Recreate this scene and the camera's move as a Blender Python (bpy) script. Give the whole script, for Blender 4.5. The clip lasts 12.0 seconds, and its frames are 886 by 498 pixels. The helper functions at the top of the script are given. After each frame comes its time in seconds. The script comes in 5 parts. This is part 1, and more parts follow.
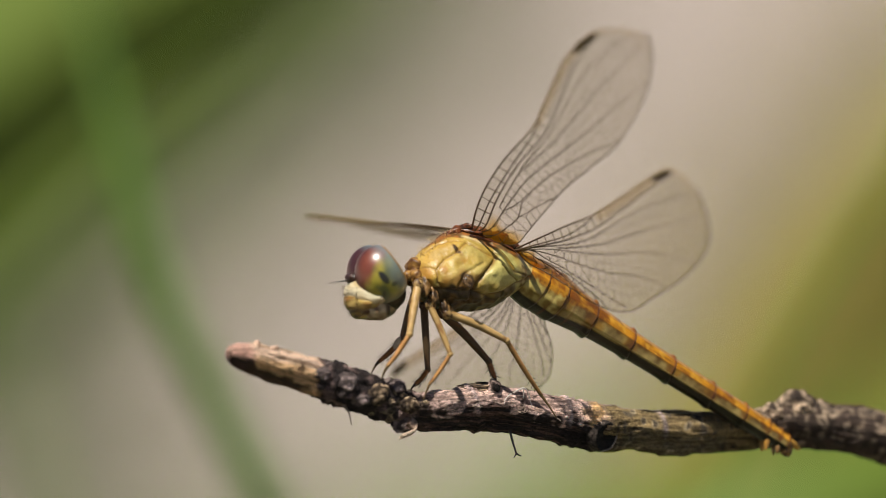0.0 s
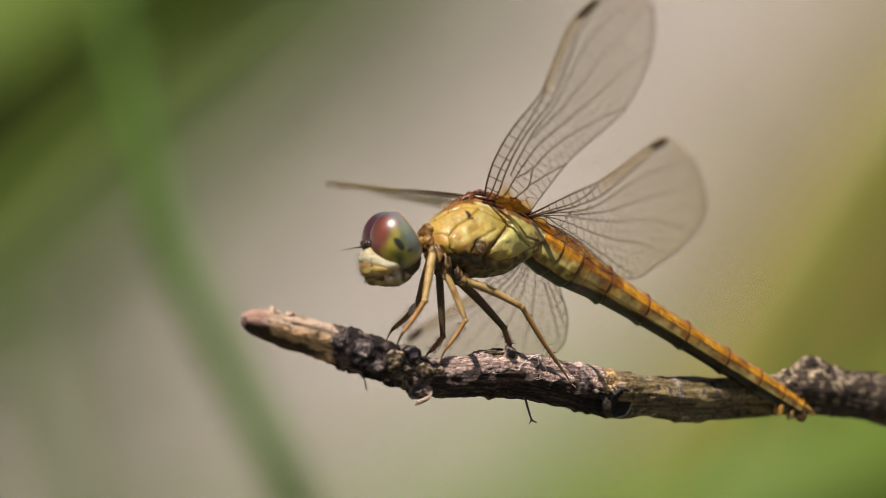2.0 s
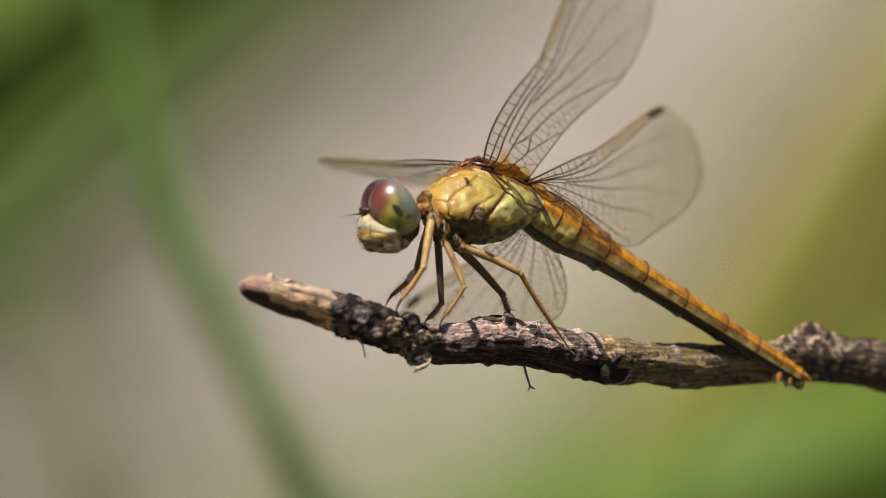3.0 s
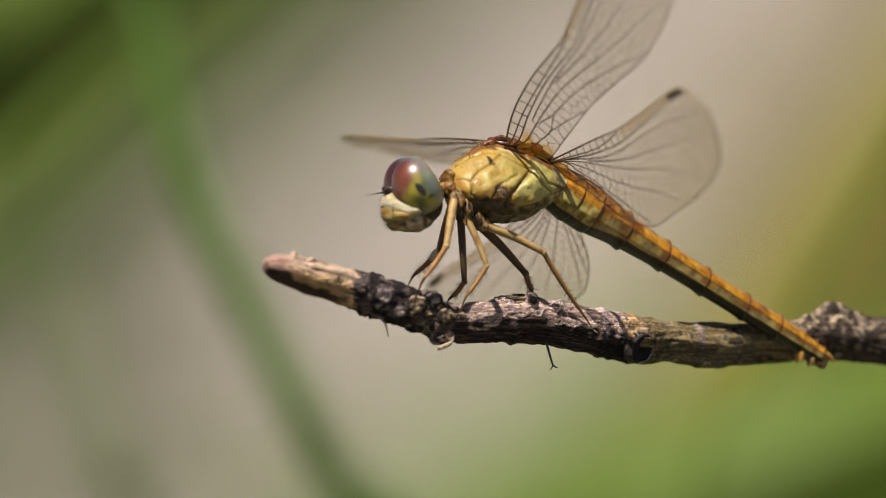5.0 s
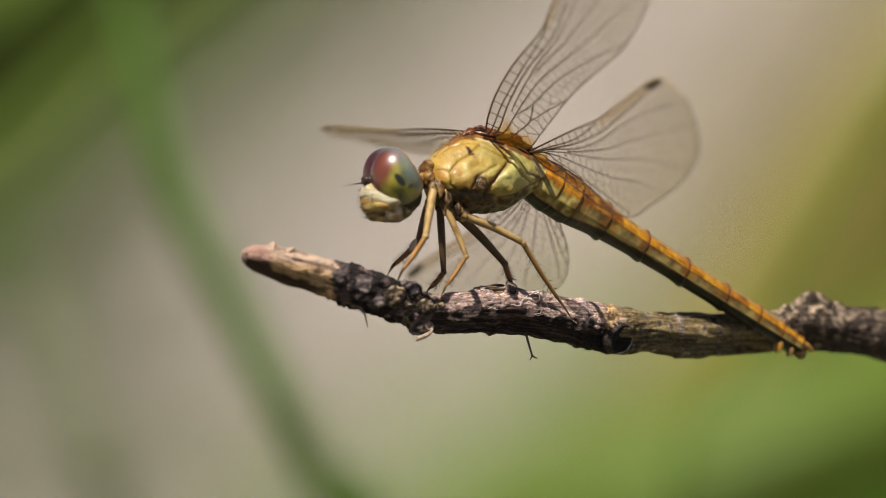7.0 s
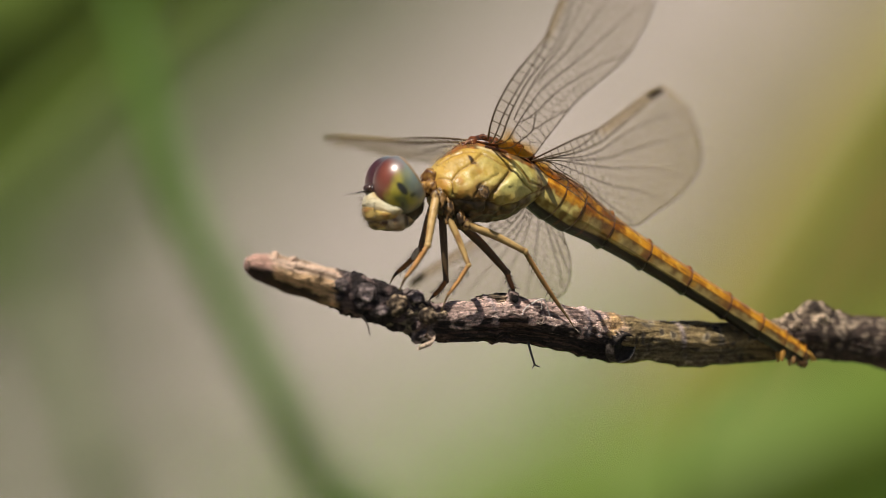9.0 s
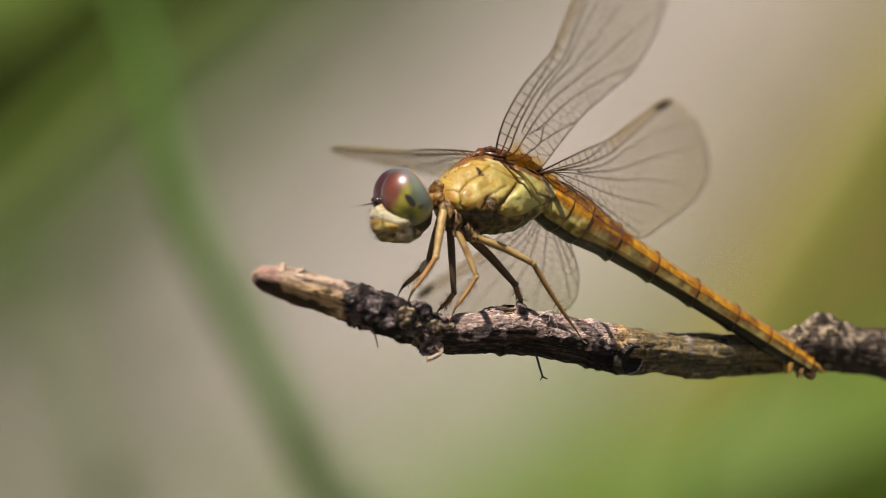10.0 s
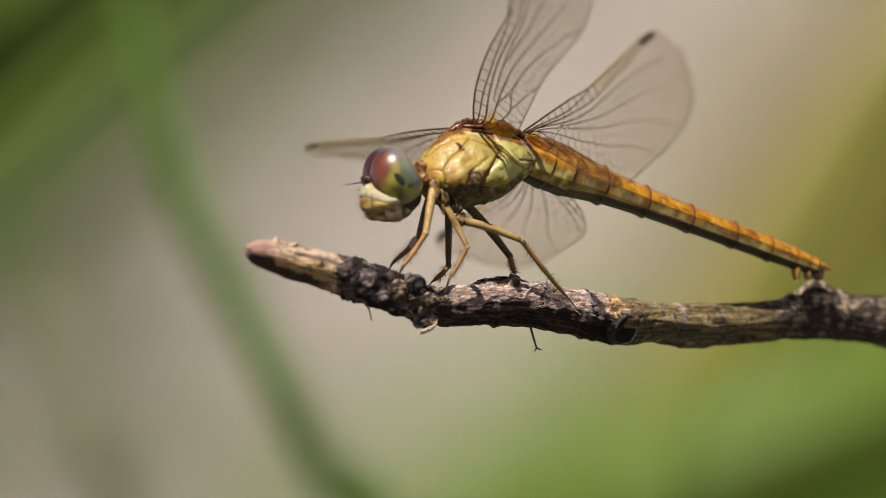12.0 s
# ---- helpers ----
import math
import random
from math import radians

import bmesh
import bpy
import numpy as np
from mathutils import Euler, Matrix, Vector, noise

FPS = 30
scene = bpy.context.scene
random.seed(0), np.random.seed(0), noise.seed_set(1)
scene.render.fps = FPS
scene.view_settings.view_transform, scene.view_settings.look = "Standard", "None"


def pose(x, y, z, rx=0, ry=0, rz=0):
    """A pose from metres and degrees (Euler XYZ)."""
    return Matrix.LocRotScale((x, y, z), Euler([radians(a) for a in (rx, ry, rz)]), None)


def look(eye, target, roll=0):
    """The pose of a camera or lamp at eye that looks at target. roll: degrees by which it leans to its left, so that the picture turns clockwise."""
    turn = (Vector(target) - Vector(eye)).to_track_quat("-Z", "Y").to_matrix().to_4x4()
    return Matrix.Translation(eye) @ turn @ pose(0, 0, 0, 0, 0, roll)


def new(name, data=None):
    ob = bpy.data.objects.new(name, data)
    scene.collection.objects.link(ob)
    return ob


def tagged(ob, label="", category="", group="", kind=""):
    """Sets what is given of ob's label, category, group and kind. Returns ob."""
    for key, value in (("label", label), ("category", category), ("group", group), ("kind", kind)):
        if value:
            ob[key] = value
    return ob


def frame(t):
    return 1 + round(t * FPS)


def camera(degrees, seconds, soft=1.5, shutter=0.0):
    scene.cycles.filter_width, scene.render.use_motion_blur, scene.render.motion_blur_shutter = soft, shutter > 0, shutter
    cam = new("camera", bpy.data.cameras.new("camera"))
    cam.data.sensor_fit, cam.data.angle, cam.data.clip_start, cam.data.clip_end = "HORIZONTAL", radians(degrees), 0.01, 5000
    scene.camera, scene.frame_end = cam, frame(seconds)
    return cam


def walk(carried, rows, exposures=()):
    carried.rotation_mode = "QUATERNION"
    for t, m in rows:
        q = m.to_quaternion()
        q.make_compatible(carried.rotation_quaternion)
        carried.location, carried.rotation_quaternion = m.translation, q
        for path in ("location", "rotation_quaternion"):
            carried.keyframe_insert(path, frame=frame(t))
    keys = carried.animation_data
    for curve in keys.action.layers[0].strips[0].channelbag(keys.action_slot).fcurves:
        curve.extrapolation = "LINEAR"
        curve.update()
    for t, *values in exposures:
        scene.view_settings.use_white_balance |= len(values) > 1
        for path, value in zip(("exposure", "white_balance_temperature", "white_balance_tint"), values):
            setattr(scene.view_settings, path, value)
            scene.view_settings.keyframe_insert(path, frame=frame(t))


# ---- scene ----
MM = 0.001
SECONDS = 12.0

# The camera stands a metre from the insect with a long lens and only turns a little, as when it is held by hand.
STAGE = Matrix.Translation((0, 0, 0.6)) @ Matrix.Rotation(radians(-12), 4, "X")
EYE = STAGE @ Vector((0, -1.0, 0))
cam = camera(3.772, SECONDS, soft=0.8)
cam.data.dof.use_dof = True
cam.data.dof.focus_distance = 0.999
cam.data.dof.aperture_fstop = 20.0
# seconds, and the aim in millimetres across and up on the insect's plane
AIM = [
    (0.0, 0.00, 0.00), (0.1, 0.11, 0.04), (0.2, 0.50, -1.72), (0.3, 0.40, -1.85), (0.5, -0.05, -1.90), (0.6, -0.23, -1.68),
    (0.7, -1.03, -1.18), (0.8, -0.42, -1.36), (1.0, -0.25, -1.68), (1.2, -0.59, -2.02), (1.5, -0.58, -1.81), (1.8, -0.65, -2.90),
    (2.0, -1.13, -2.50), (2.2, -0.90, -4.56), (2.4, -0.50, -6.22), (2.5, -0.58, -6.09), (2.8, -0.81, -5.67), (3.0, -1.03, -4.98),
    (3.2, -1.61, -4.47), (4.8, -2.08, -7.41), (5.0, -2.73, -6.55), (5.2, -2.77, -6.47), (5.5, -2.98, -7.18), (5.8, -3.63, -6.51),
    (6.0, -3.05, -7.39), (6.2, -3.09, -6.64), (6.5, -1.36, -7.29), (8.5, -0.97, -7.12), (8.7, -0.63, -7.10), (9.0, -1.36, -6.62),
    (9.2, -0.99, -7.01), (9.5, -1.05, -6.93), (9.8, -1.58, -6.07), (10.0, -1.95, -5.73), (10.2, -2.25, -6.20), (10.5, -1.70, -6.26),
    (10.7, -1.87, -6.62), (10.8, -1.76, -6.72), (11.0, -1.18, -7.43), (11.2, -1.22, -7.29), (11.5, -1.51, -7.39), (11.8, -0.97, -8.02),
    (12.0, -1.47, -7.81),
]
walk(cam, [(t, look(EYE, STAGE @ Vector((x * MM, 0, z * MM)))) for t, x, z in AIM])

# ---- light: a high sun and a clear sky ----
SUN_AT = (STAGE.to_3x3() @ Vector((-0.24, -0.45, 0.86))).normalized()
world = bpy.data.worlds.new("world")
scene.world = world
world.use_nodes = True
sky = world.node_tree.nodes.new("ShaderNodeTexSky")
sky.sky_type, sky.sun_disc = "NISHITA", False
sky.sun_elevation = math.asin(SUN_AT.z)
sky.sun_rotation = math.atan2(SUN_AT.x, SUN_AT.y)
world.node_tree.links.new(sky.outputs[0], world.node_tree.nodes["Background"].inputs[0])
world.node_tree.nodes["Background"].inputs[1].default_value = 0.045
sun = new("sun", bpy.data.lights.new("sun", "SUN"))
sun.data.energy, sun.data.angle, sun.data.color = 5.6, radians(0.5), (1.0, 0.95, 0.84)
sun.matrix_world = look(SUN_AT * 5, (0, 0, 0))
scene.view_settings.exposure = 0.0


# ---- materials ----
class Nodes:
    """A small writer of node materials."""

    def __init__(self, name, rough=0.6, spec=0.5, coat=0.0, metal=0.0, gloss=0.12):
        self.mat = bpy.data.materials.new(name)
        self.mat.use_nodes = True
        self.tree = self.mat.node_tree
        self.bsdf = self.tree.nodes["Principled BSDF"]
        self.bsdf.inputs["Roughness"].default_value = rough
        self.bsdf.inputs["Specular IOR Level"].default_value = spec
        self.bsdf.inputs["Coat Weight"].default_value = coat
        self.bsdf.inputs["Coat Roughness"].default_value = gloss
        self.bsdf.inputs["Metallic"].default_value = metal

    def node(self, kind, **values):
        n = self.tree.nodes.new(kind)
        for key, value in values.items():
            n.inputs[key.replace("_", " ")].default_value = value
        return n

    def link(self, a, b):
        self.tree.links.new(a, b)
        return b

    def coords(self, scale=(1, 1, 1)):
        c, m = self.node("ShaderNodeTexCoord"), self.node("ShaderNodeMapping")
        m.inputs["Scale"].default_value = scale
        self.link(c.outputs["Object"], m.inputs[0])
        return m.outputs[0]

    def noise(self, scale, detail=4, rough=0.6, stretch=(1, 1, 1)):
        n = self.node("ShaderNodeTexNoise", Scale=scale, Detail=detail, Roughness=rough)
        self.link(self.coords(stretch), n.inputs["Vector"])
        return n.outputs["Fac"]

    def attr(self, name, out="Fac"):
        n = self.node("ShaderNodeAttribute")
        n.attribute_name = name
        return n.outputs[out]

    def ramp(self, fac, *stops):
        n = self.node("ShaderNodeValToRGB")
        e = n.color_ramp.elements
        while len(e) < len(stops):
            e.new(0.5)
        for el, (at, col) in zip(e, stops):
            el.position, el.color = at, (*col, 1)
        self.link(fac, n.inputs[0])
        return n.outputs[0]

    def mix(self, fac, a, b, how="MIX"):
        n = self.tree.nodes.new("ShaderNodeMix")
        n.data_type, n.blend_type = "RGBA", how
        for value, slot in ((fac, n.inputs[0]), (a, n.inputs[6]), (b, n.inputs[7])):
            if isinstance(value, (int, float)):
                slot.default_value = value
            elif isinstance(value, tuple):
                slot.default_value = (*value, 1)
            else:
                self.link(value, slot)
        return n.outputs[2]

    def math(self, op, a, b=0.0):
        n = self.tree.nodes.new("ShaderNodeMath")
        n.operation = op
        for value, slot in ((a, n.inputs[0]), (b, n.inputs[1])):
            if isinstance(value, (int, float)):
                slot.default_value = value
            else:
                self.link(value, slot)
        return n.outputs[0]

    def colour(self, value):
        if isinstance(value, tuple):
            self.bsdf.inputs["Base Color"].default_value = (*value, 1)
        else:
            self.link(value, self.bsdf.inputs["Base Color"])
        return self

    def bump(self, height, strength=0.3, distance=0.0001):
        n = self.node("ShaderNodeBump", Strength=strength, Distance=distance)
        self.link(height, n.inputs["Height"])
        self.link(n.outputs[0], self.bsdf.inputs["Normal"])
        return self


def painted(name, rough, coat, grain=0.25, spec=0.5, bump=0.3, gloss=0.12, coat_ior=1.5):
    """Insect cuticle: the pigment lies in the mesh's colours, broken up by mottling and fine grain."""
    n = Nodes(name, rough, spec, coat, 0.0, gloss)
    base = n.attr("pigment", "Color")
    blotch = n.ramp(n.noise(900, 4), (0.3, (0.62, 0.58, 0.5)), (0.65, (1.1, 1.08, 1.05)))
    fine = n.ramp(n.noise(5200, 3), (0.3, (0.82, 0.8, 0.78)), (0.7, (1.08, 1.06, 1.04)))
    n.colour(n.mix(grain * 2, n.mix(grain * 3, base, blotch, "MULTIPLY"), fine, "MULTIPLY"))
    n.bump(n.math("ADD", n.math("MULTIPLY", n.noise(1100, 3), 1.6), n.math("ADD", n.noise(2600, 4), n.noise(7000, 2))), bump, 0.00007)
    n.bsdf.inputs["Coat IOR"].default_value = coat_ior
    return n.mat


CUTICLE = painted("thorax_cuticle", 0.44, 0.1, 0.24, 0.4, bump=0.3, gloss=0.25)
ABDOMEN = painted("abdomen_cuticle", 0.3, 0.25, 0.28, 0.4, gloss=0.16)
LEG = painted("leg_cuticle", 0.42, 0.0, 0.22, 0.4, bump=0.5)
FACE = painted("face_cuticle", 0.35, 0.35, 0.18, 0.4)
EYE_COAT = painted("eye_facets", 0.5, 0.9, 0.1, 0.1, bump=0.06, gloss=0.34, coat_ior=1.85)
BLACK = painted("black_cuticle", 0.3, 0.3, 0.1)


def bark_material():
    n = Nodes("twig_bark", 0.85, 0.25)
    base = n.attr("pigment", "Color")
    fibre = n.noise(3200, 6, 0.75, (0.06, 1, 1))
    blotch = n.noise(1200, 5, 0.7, (0.14, 1, 1))
    speck = n.noise(6500, 3, 0.6)
    tone = n.ramp(fibre, (0.32, (0.16, 0.13, 0.12)), (0.45, (0.9, 0.87, 0.85)), (0.62, (1.9, 1.85, 1.8)))
    coarse = n.math("SUBTRACT", 1.0, n.attr("cover"))
    col = n.mix(n.math("MULTIPLY", coarse, 0.9), base, tone, "MULTIPLY")
    col = n.mix(n.math("MULTIPLY", coarse, 0.7), col, n.ramp(blotch, (0.34, (0.3, 0.27, 0.27)), (0.52, (1.4, 1.36, 1.34))), "MULTIPLY")
    col = n.mix(n.math("MULTIPLY", coarse, 0.6), col, n.ramp(speck, (0.35, (0.35, 0.32, 0.3)), (0.6, (1.3, 1.3, 1.3))), "MULTIPLY")
    n.colour(col)
    n.bump(n.math("ADD", n.math("MULTIPLY", fibre, 1.2), n.math("ADD", blotch, n.math("MULTIPLY", speck, 0.5))), 1.0, 0.00035)
    return n.mat


BARK = bark_material()
FIBRE = painted("pale_plant_fibre", 0.8, 0.0, 0.2)


def membrane_material():
    """A clear, slightly smoky film with an amber patch at the root and a soft gloss."""
    n = Nodes("wing_membrane", 0.3, 0.5)
    n.colour(n.attr("pigment", "Color"))
    clear = n.node("ShaderNodeBsdfTransparent")
    n.link(n.ramp(n.attr("cover"), (0.12, (0.93, 0.91, 0.87)), (0.4, (1.0, 0.62, 0.1))), clear.inputs[0])
    mix = n.node("ShaderNodeMixShader")
    ripple = n.math("MULTIPLY", n.ramp(n.noise(600, 3), (0.35, (0.75,) * 3), (0.7, (1.25,) * 3)), n.attr("cover"))
    n.link(ripple, mix.inputs[0])
    n.link(clear.outputs[0], mix.inputs[1])
    n.link(n.bsdf.outputs[0], mix.inputs[2])
    n.link(mix.outputs[0], n.tree.nodes["Material Output"].inputs[0])
    return n.mat


MEMBRANE = membrane_material()
VEIN = painted("wing_vein", 0.45, 0.0, 0.1)


def plant_material(name, low, high, rough=0.5):
    n = Nodes(name, rough, 0.4)
    island = n.node("ShaderNodeNewGeometry").outputs["Random Per Island"]
    streak = n.noise(300, 3, 0.6, (1, 1, 0.05))
    n.colour(n.mix(0.5, n.ramp(island, (0, low), (1, high)), n.ramp(streak, (0.3, low), (0.7, high))))
    glow = n.node("ShaderNodeBsdfTranslucent")
    n.link(n.bsdf.inputs["Base Color"].links[0].from_socket, glow.inputs[0])
    mix = n.node("ShaderNodeMixShader")
    mix.inputs[0].default_value = 0.4
    n.link(n.bsdf.outputs[0], mix.inputs[1])
    n.link(glow.outputs[0], mix.inputs[2])
    n.link(mix.outputs[0], n.tree.nodes["Material Output"].inputs[0])
    return n.mat


GREEN = plant_material("green_grass", (0.15, 0.28, 0.03), (0.28, 0.42, 0.06))
FRESH_GREEN = plant_material("fresh_grass", (0.23, 0.39, 0.045), (0.37, 0.54, 0.09))
BLADE_GREEN = plant_material("blade_grass", (0.09, 0.165, 0.026), (0.15, 0.25, 0.042))
DEEP_GREEN = plant_material("deep_green_leaf", (0.145, 0.21, 0.03), (0.205, 0.275, 0.048))
STRAW_LEAF = plant_material("yellowing_leaf", (0.33, 0.285, 0.06), (0.45, 0.38, 0.1))
DARK_GREEN = plant_material("dark_green_grass", (0.125, 0.2, 0.02), (0.21, 0.3, 0.04))
OLIVE = plant_material("yellowing_grass", (0.3, 0.27, 0.04), (0.5, 0.42, 0.11))
GREY_GREEN = plant_material("faded_grass", (0.1, 0.15, 0.04), (0.26, 0.29, 0.12))


def ground_material():
    n = Nodes("dry_sandy_soil", 0.95, 0.2)
    big = n.noise(1.3, 5)
    fine = n.noise(60, 6)
    col = n.mix(0.6, n.ramp(big, (0.3, (0.385, 0.32, 0.285)), (0.7, (0.56, 0.47, 0.43))),
                n.ramp(fine, (0.3, (0.29, 0.235, 0.21)), (0.7, (0.62, 0.53, 0.49))))
    n.colour(col)
    n.bump(n.math("ADD", fine, n.noise(400, 3)), 0.6, 0.01)
    return n.mat


SOIL = ground_material()


# ---- mesh helpers; small things are drawn in millimetres ----
class Shape:
    """Vertices, faces and a pigment for each vertex."""

    def __init__(self):
        self.v, self.f, self.c, self.k = [], [], [], []

    def add(self, verts, faces, colours, cover=0.0):
        o = len(self.v)
        self.v += [tuple(p) for p in verts]
        self.f += [tuple(i + o for i in f) for f in faces]
        self.c += colours if isinstance(colours, list) else [colours] * len(verts)
        self.k += cover if isinstance(cover, list) else [cover] * len(verts)
        return self


def part(name, shape, material, parent=None, label="", unit=MM, smooth=True):
    me = bpy.data.meshes.new(name)
    me.from_pydata([(x * unit, y * unit, z * unit) for x, y, z in shape.v], [], shape.f)
    layer = me.color_attributes.new("pigment", "FLOAT_COLOR", "POINT")
    layer.data.foreach_set("color", [x for c in shape.c for x in (*c, 1.0)])
    if any(shape.k):
        me.attributes.new("cover", "FLOAT", "POINT").data.foreach_set("value", shape.k)
    me.polygons.foreach_set("use_smooth", [smooth] * len(me.polygons))
    me.materials.append(material)
    me.update()
    ob = new(name, me)
    if parent is not None:
        ob.parent = parent
    return tagged(ob, label)


def lerp(a, b, t):
    return tuple(x + (y - x) * t for x, y in zip(a, b))


def clamp(x, lo=0.0, hi=1.0):
    return max(lo, min(hi, x))


def step(a, b, x):
    t = clamp((x - a) / (b - a))
    return t * t * (3 - 2 * t)


def spline(points, count):
    """A smooth line through the points (any number of values each)."""
    p = np.array(points, float)
    n = len(p)
    out = []
    for i in np.linspace(0, n - 1, count):
        k = min(int(i), n - 2)
        t = i - k
        a, b, c, d = p[max(k - 1, 0)], p[k], p[k + 1], p[min(k + 2, n - 1)]
        out.append(0.5 * (2 * b + (c - a) * t + (2 * a - 5 * b + 4 * c - d) * t * t + (3 * b - a - 3 * c + d) * t ** 3))
    return np.array(out)


def grid_faces(rows, n, closed=True):
    m = n if closed else n - 1
    return [(i * n + j, i * n + (j + 1) % n, (i + 1) * n + (j + 1) % n, (i + 1) * n + j) for i in range(rows - 1) for j in range(m)]


def tube(shape, line, radii, colour, n=8, caps=True, bend=None):
    """A round rod along a line. colour: one, or f(i, j, t, angle). bend: f(t, angle) that scales the radius."""
    line = [Vector(p) for p in line]
    rows, verts, cols = len(line), [], []
    side = None
    for i, p in enumerate(line):
        d = (line[min(i + 1, rows - 1)] - line[max(i - 1, 0)]).normalized()
        if side is None:
            side = d.orthogonal().normalized() if abs(d.y) > 0.9 else d.cross(Vector((0, 0, 1))).normalized()
        side = (side - d * side.dot(d)).normalized()
        up = side.cross(d)
        for j in range(n):
            a = 2 * math.pi * j / n
            t = i / (rows - 1)
            r = radii[i] * (bend(t, a) if bend else 1)
            verts.append(p + (side * math.cos(a) + up * math.sin(a)) * r)
            cols.append(colour(i, j, t, a) if callable(colour) else colour)
    faces = grid_faces(rows, n)
    if caps:
        faces += [tuple(range(n))[::-1], tuple(range((rows - 1) * n, rows * n))]
    return shape.add(verts, faces, cols)


def ball(shape, centre, radii, colour, m=None, rows=16, n=24, warp=None):
    """An ellipsoid. colour: one, or f(unit direction). warp: f(unit direction) that scales the radius."""
    verts, cols = [], []
    for i in range(rows + 1):
        a = math.pi * i / rows
        for j in range(n):
            b = 2 * math.pi * j / n
            d = Vector((math.sin(a) * math.cos(b), math.sin(a) * math.sin(b), math.cos(a)))
            r = warp(d) if warp else 1
            p = Vector((d.x * radii[0] * r, d.y * radii[1] * r, d.z * radii[2] * r))
            verts.append(Vector(centre) + (m @ p if m else p))
            cols.append(colour(d) if callable(colour) else colour)
    return shape.add(verts, grid_faces(rows + 1, n), cols)


def wobble(p, scale, seed=0.0):
    return noise.noise(Vector(p) * scale + Vector((seed, seed * 1.7, -seed)))


def cone(shape, a, b, r, colour, n=4):
    a, b = Vector(a), Vector(b)
    d = (b - a).normalized()
    s = d.orthogonal().normalized()
    u = d.cross(s)
    ring = [a + (s * math.cos(2 * math.pi * j / n) + u * math.sin(2 * math.pi * j / n)) * r for j in range(n)]
    return shape.add(ring + [b], [(j, (j + 1) % n, n) for j in range(n)] + [tuple(range(n))[::-1]], colour)


# ---- ground ----
def ground():
    s = Shape()
    n = 41
    edge = [math.copysign(abs(q) ** 3 * 400, q) for q in np.linspace(-1, 1, n)]
    verts = [(x, y, 0.02 * wobble((x, y, 0), 0.7) if max(abs(x), abs(y)) < 30 else 0) for y in edge for x in edge]
    s.add(verts, grid_faces(n, n, False), (0.5, 0.4, 0.3))
    ob = part("ground", s, SOIL, unit=1.0)
    return tagged(ob, "pale dry sandy ground in full sun", "ground", kind="structure")


ground()

# everything on the twig is built round this place, x along the twig, away from its broken end
PERCH = STAGE @ Matrix.Translation((5 * MM, 0, 0)) @ Matrix.Rotation(radians(28.8), 4, "Z")


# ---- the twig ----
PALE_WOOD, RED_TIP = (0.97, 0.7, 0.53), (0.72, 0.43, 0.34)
DARK_BARK_AND_SHADE, PINK_BARK, OLIVE_BARK = (0.026, 0.02, 0.021), (0.72, 0.54, 0.49), (0.26, 0.195, 0.095)

TWIG_LINE = [
    (*(-23.65, 0.00, -7.65), 0.55), (*(-23.0, 0.00, -7.77), 0.88), (*(-21.7, 0.00, -8.08), 1.18), (*(-18.25, 0.00, -8.95), 1.35), (*(-14.46, 0.00, -10.05), 1.5), (*(-11.62, 0.00, -10.90), 1.5),
    (*(-7.81, 0.00, -12.01), 1.45), (*(-2.07, 0.00, -11.79), 1.72), (*(2.74, 0.00, -12.45), 1.7), (*(7.57, 0.00, -13.36), 1.8), (*(10.48, 0.00, -13.51), 1.55), (*(14.37, 0.00, -13.79), 1.7),
    (*(19.25, 0.00, -13.69), 1.52), (*(24.16, 0.00, -13.30), 1.75), (*(29.09, 0.00, -13.59), 1.8), (*(34.05, 0.00, -14.68), 2.0),
    (*(44.02, 0.00, -17.11), 2.3), (*(69.38, 0.00, -24.26), 3.2),
]
# it goes on, out of sight, to the ground
ROOT = PERCH.inverted() @ Vector((0.34, 0.22, -0.01)) / MM
TWIG_LINE += [(*(Vector(TWIG_LINE[-1][:3]).lerp(ROOT, 0.35) + Vector((30, 0, 60))), 4.5), (*ROOT, 6.0)]


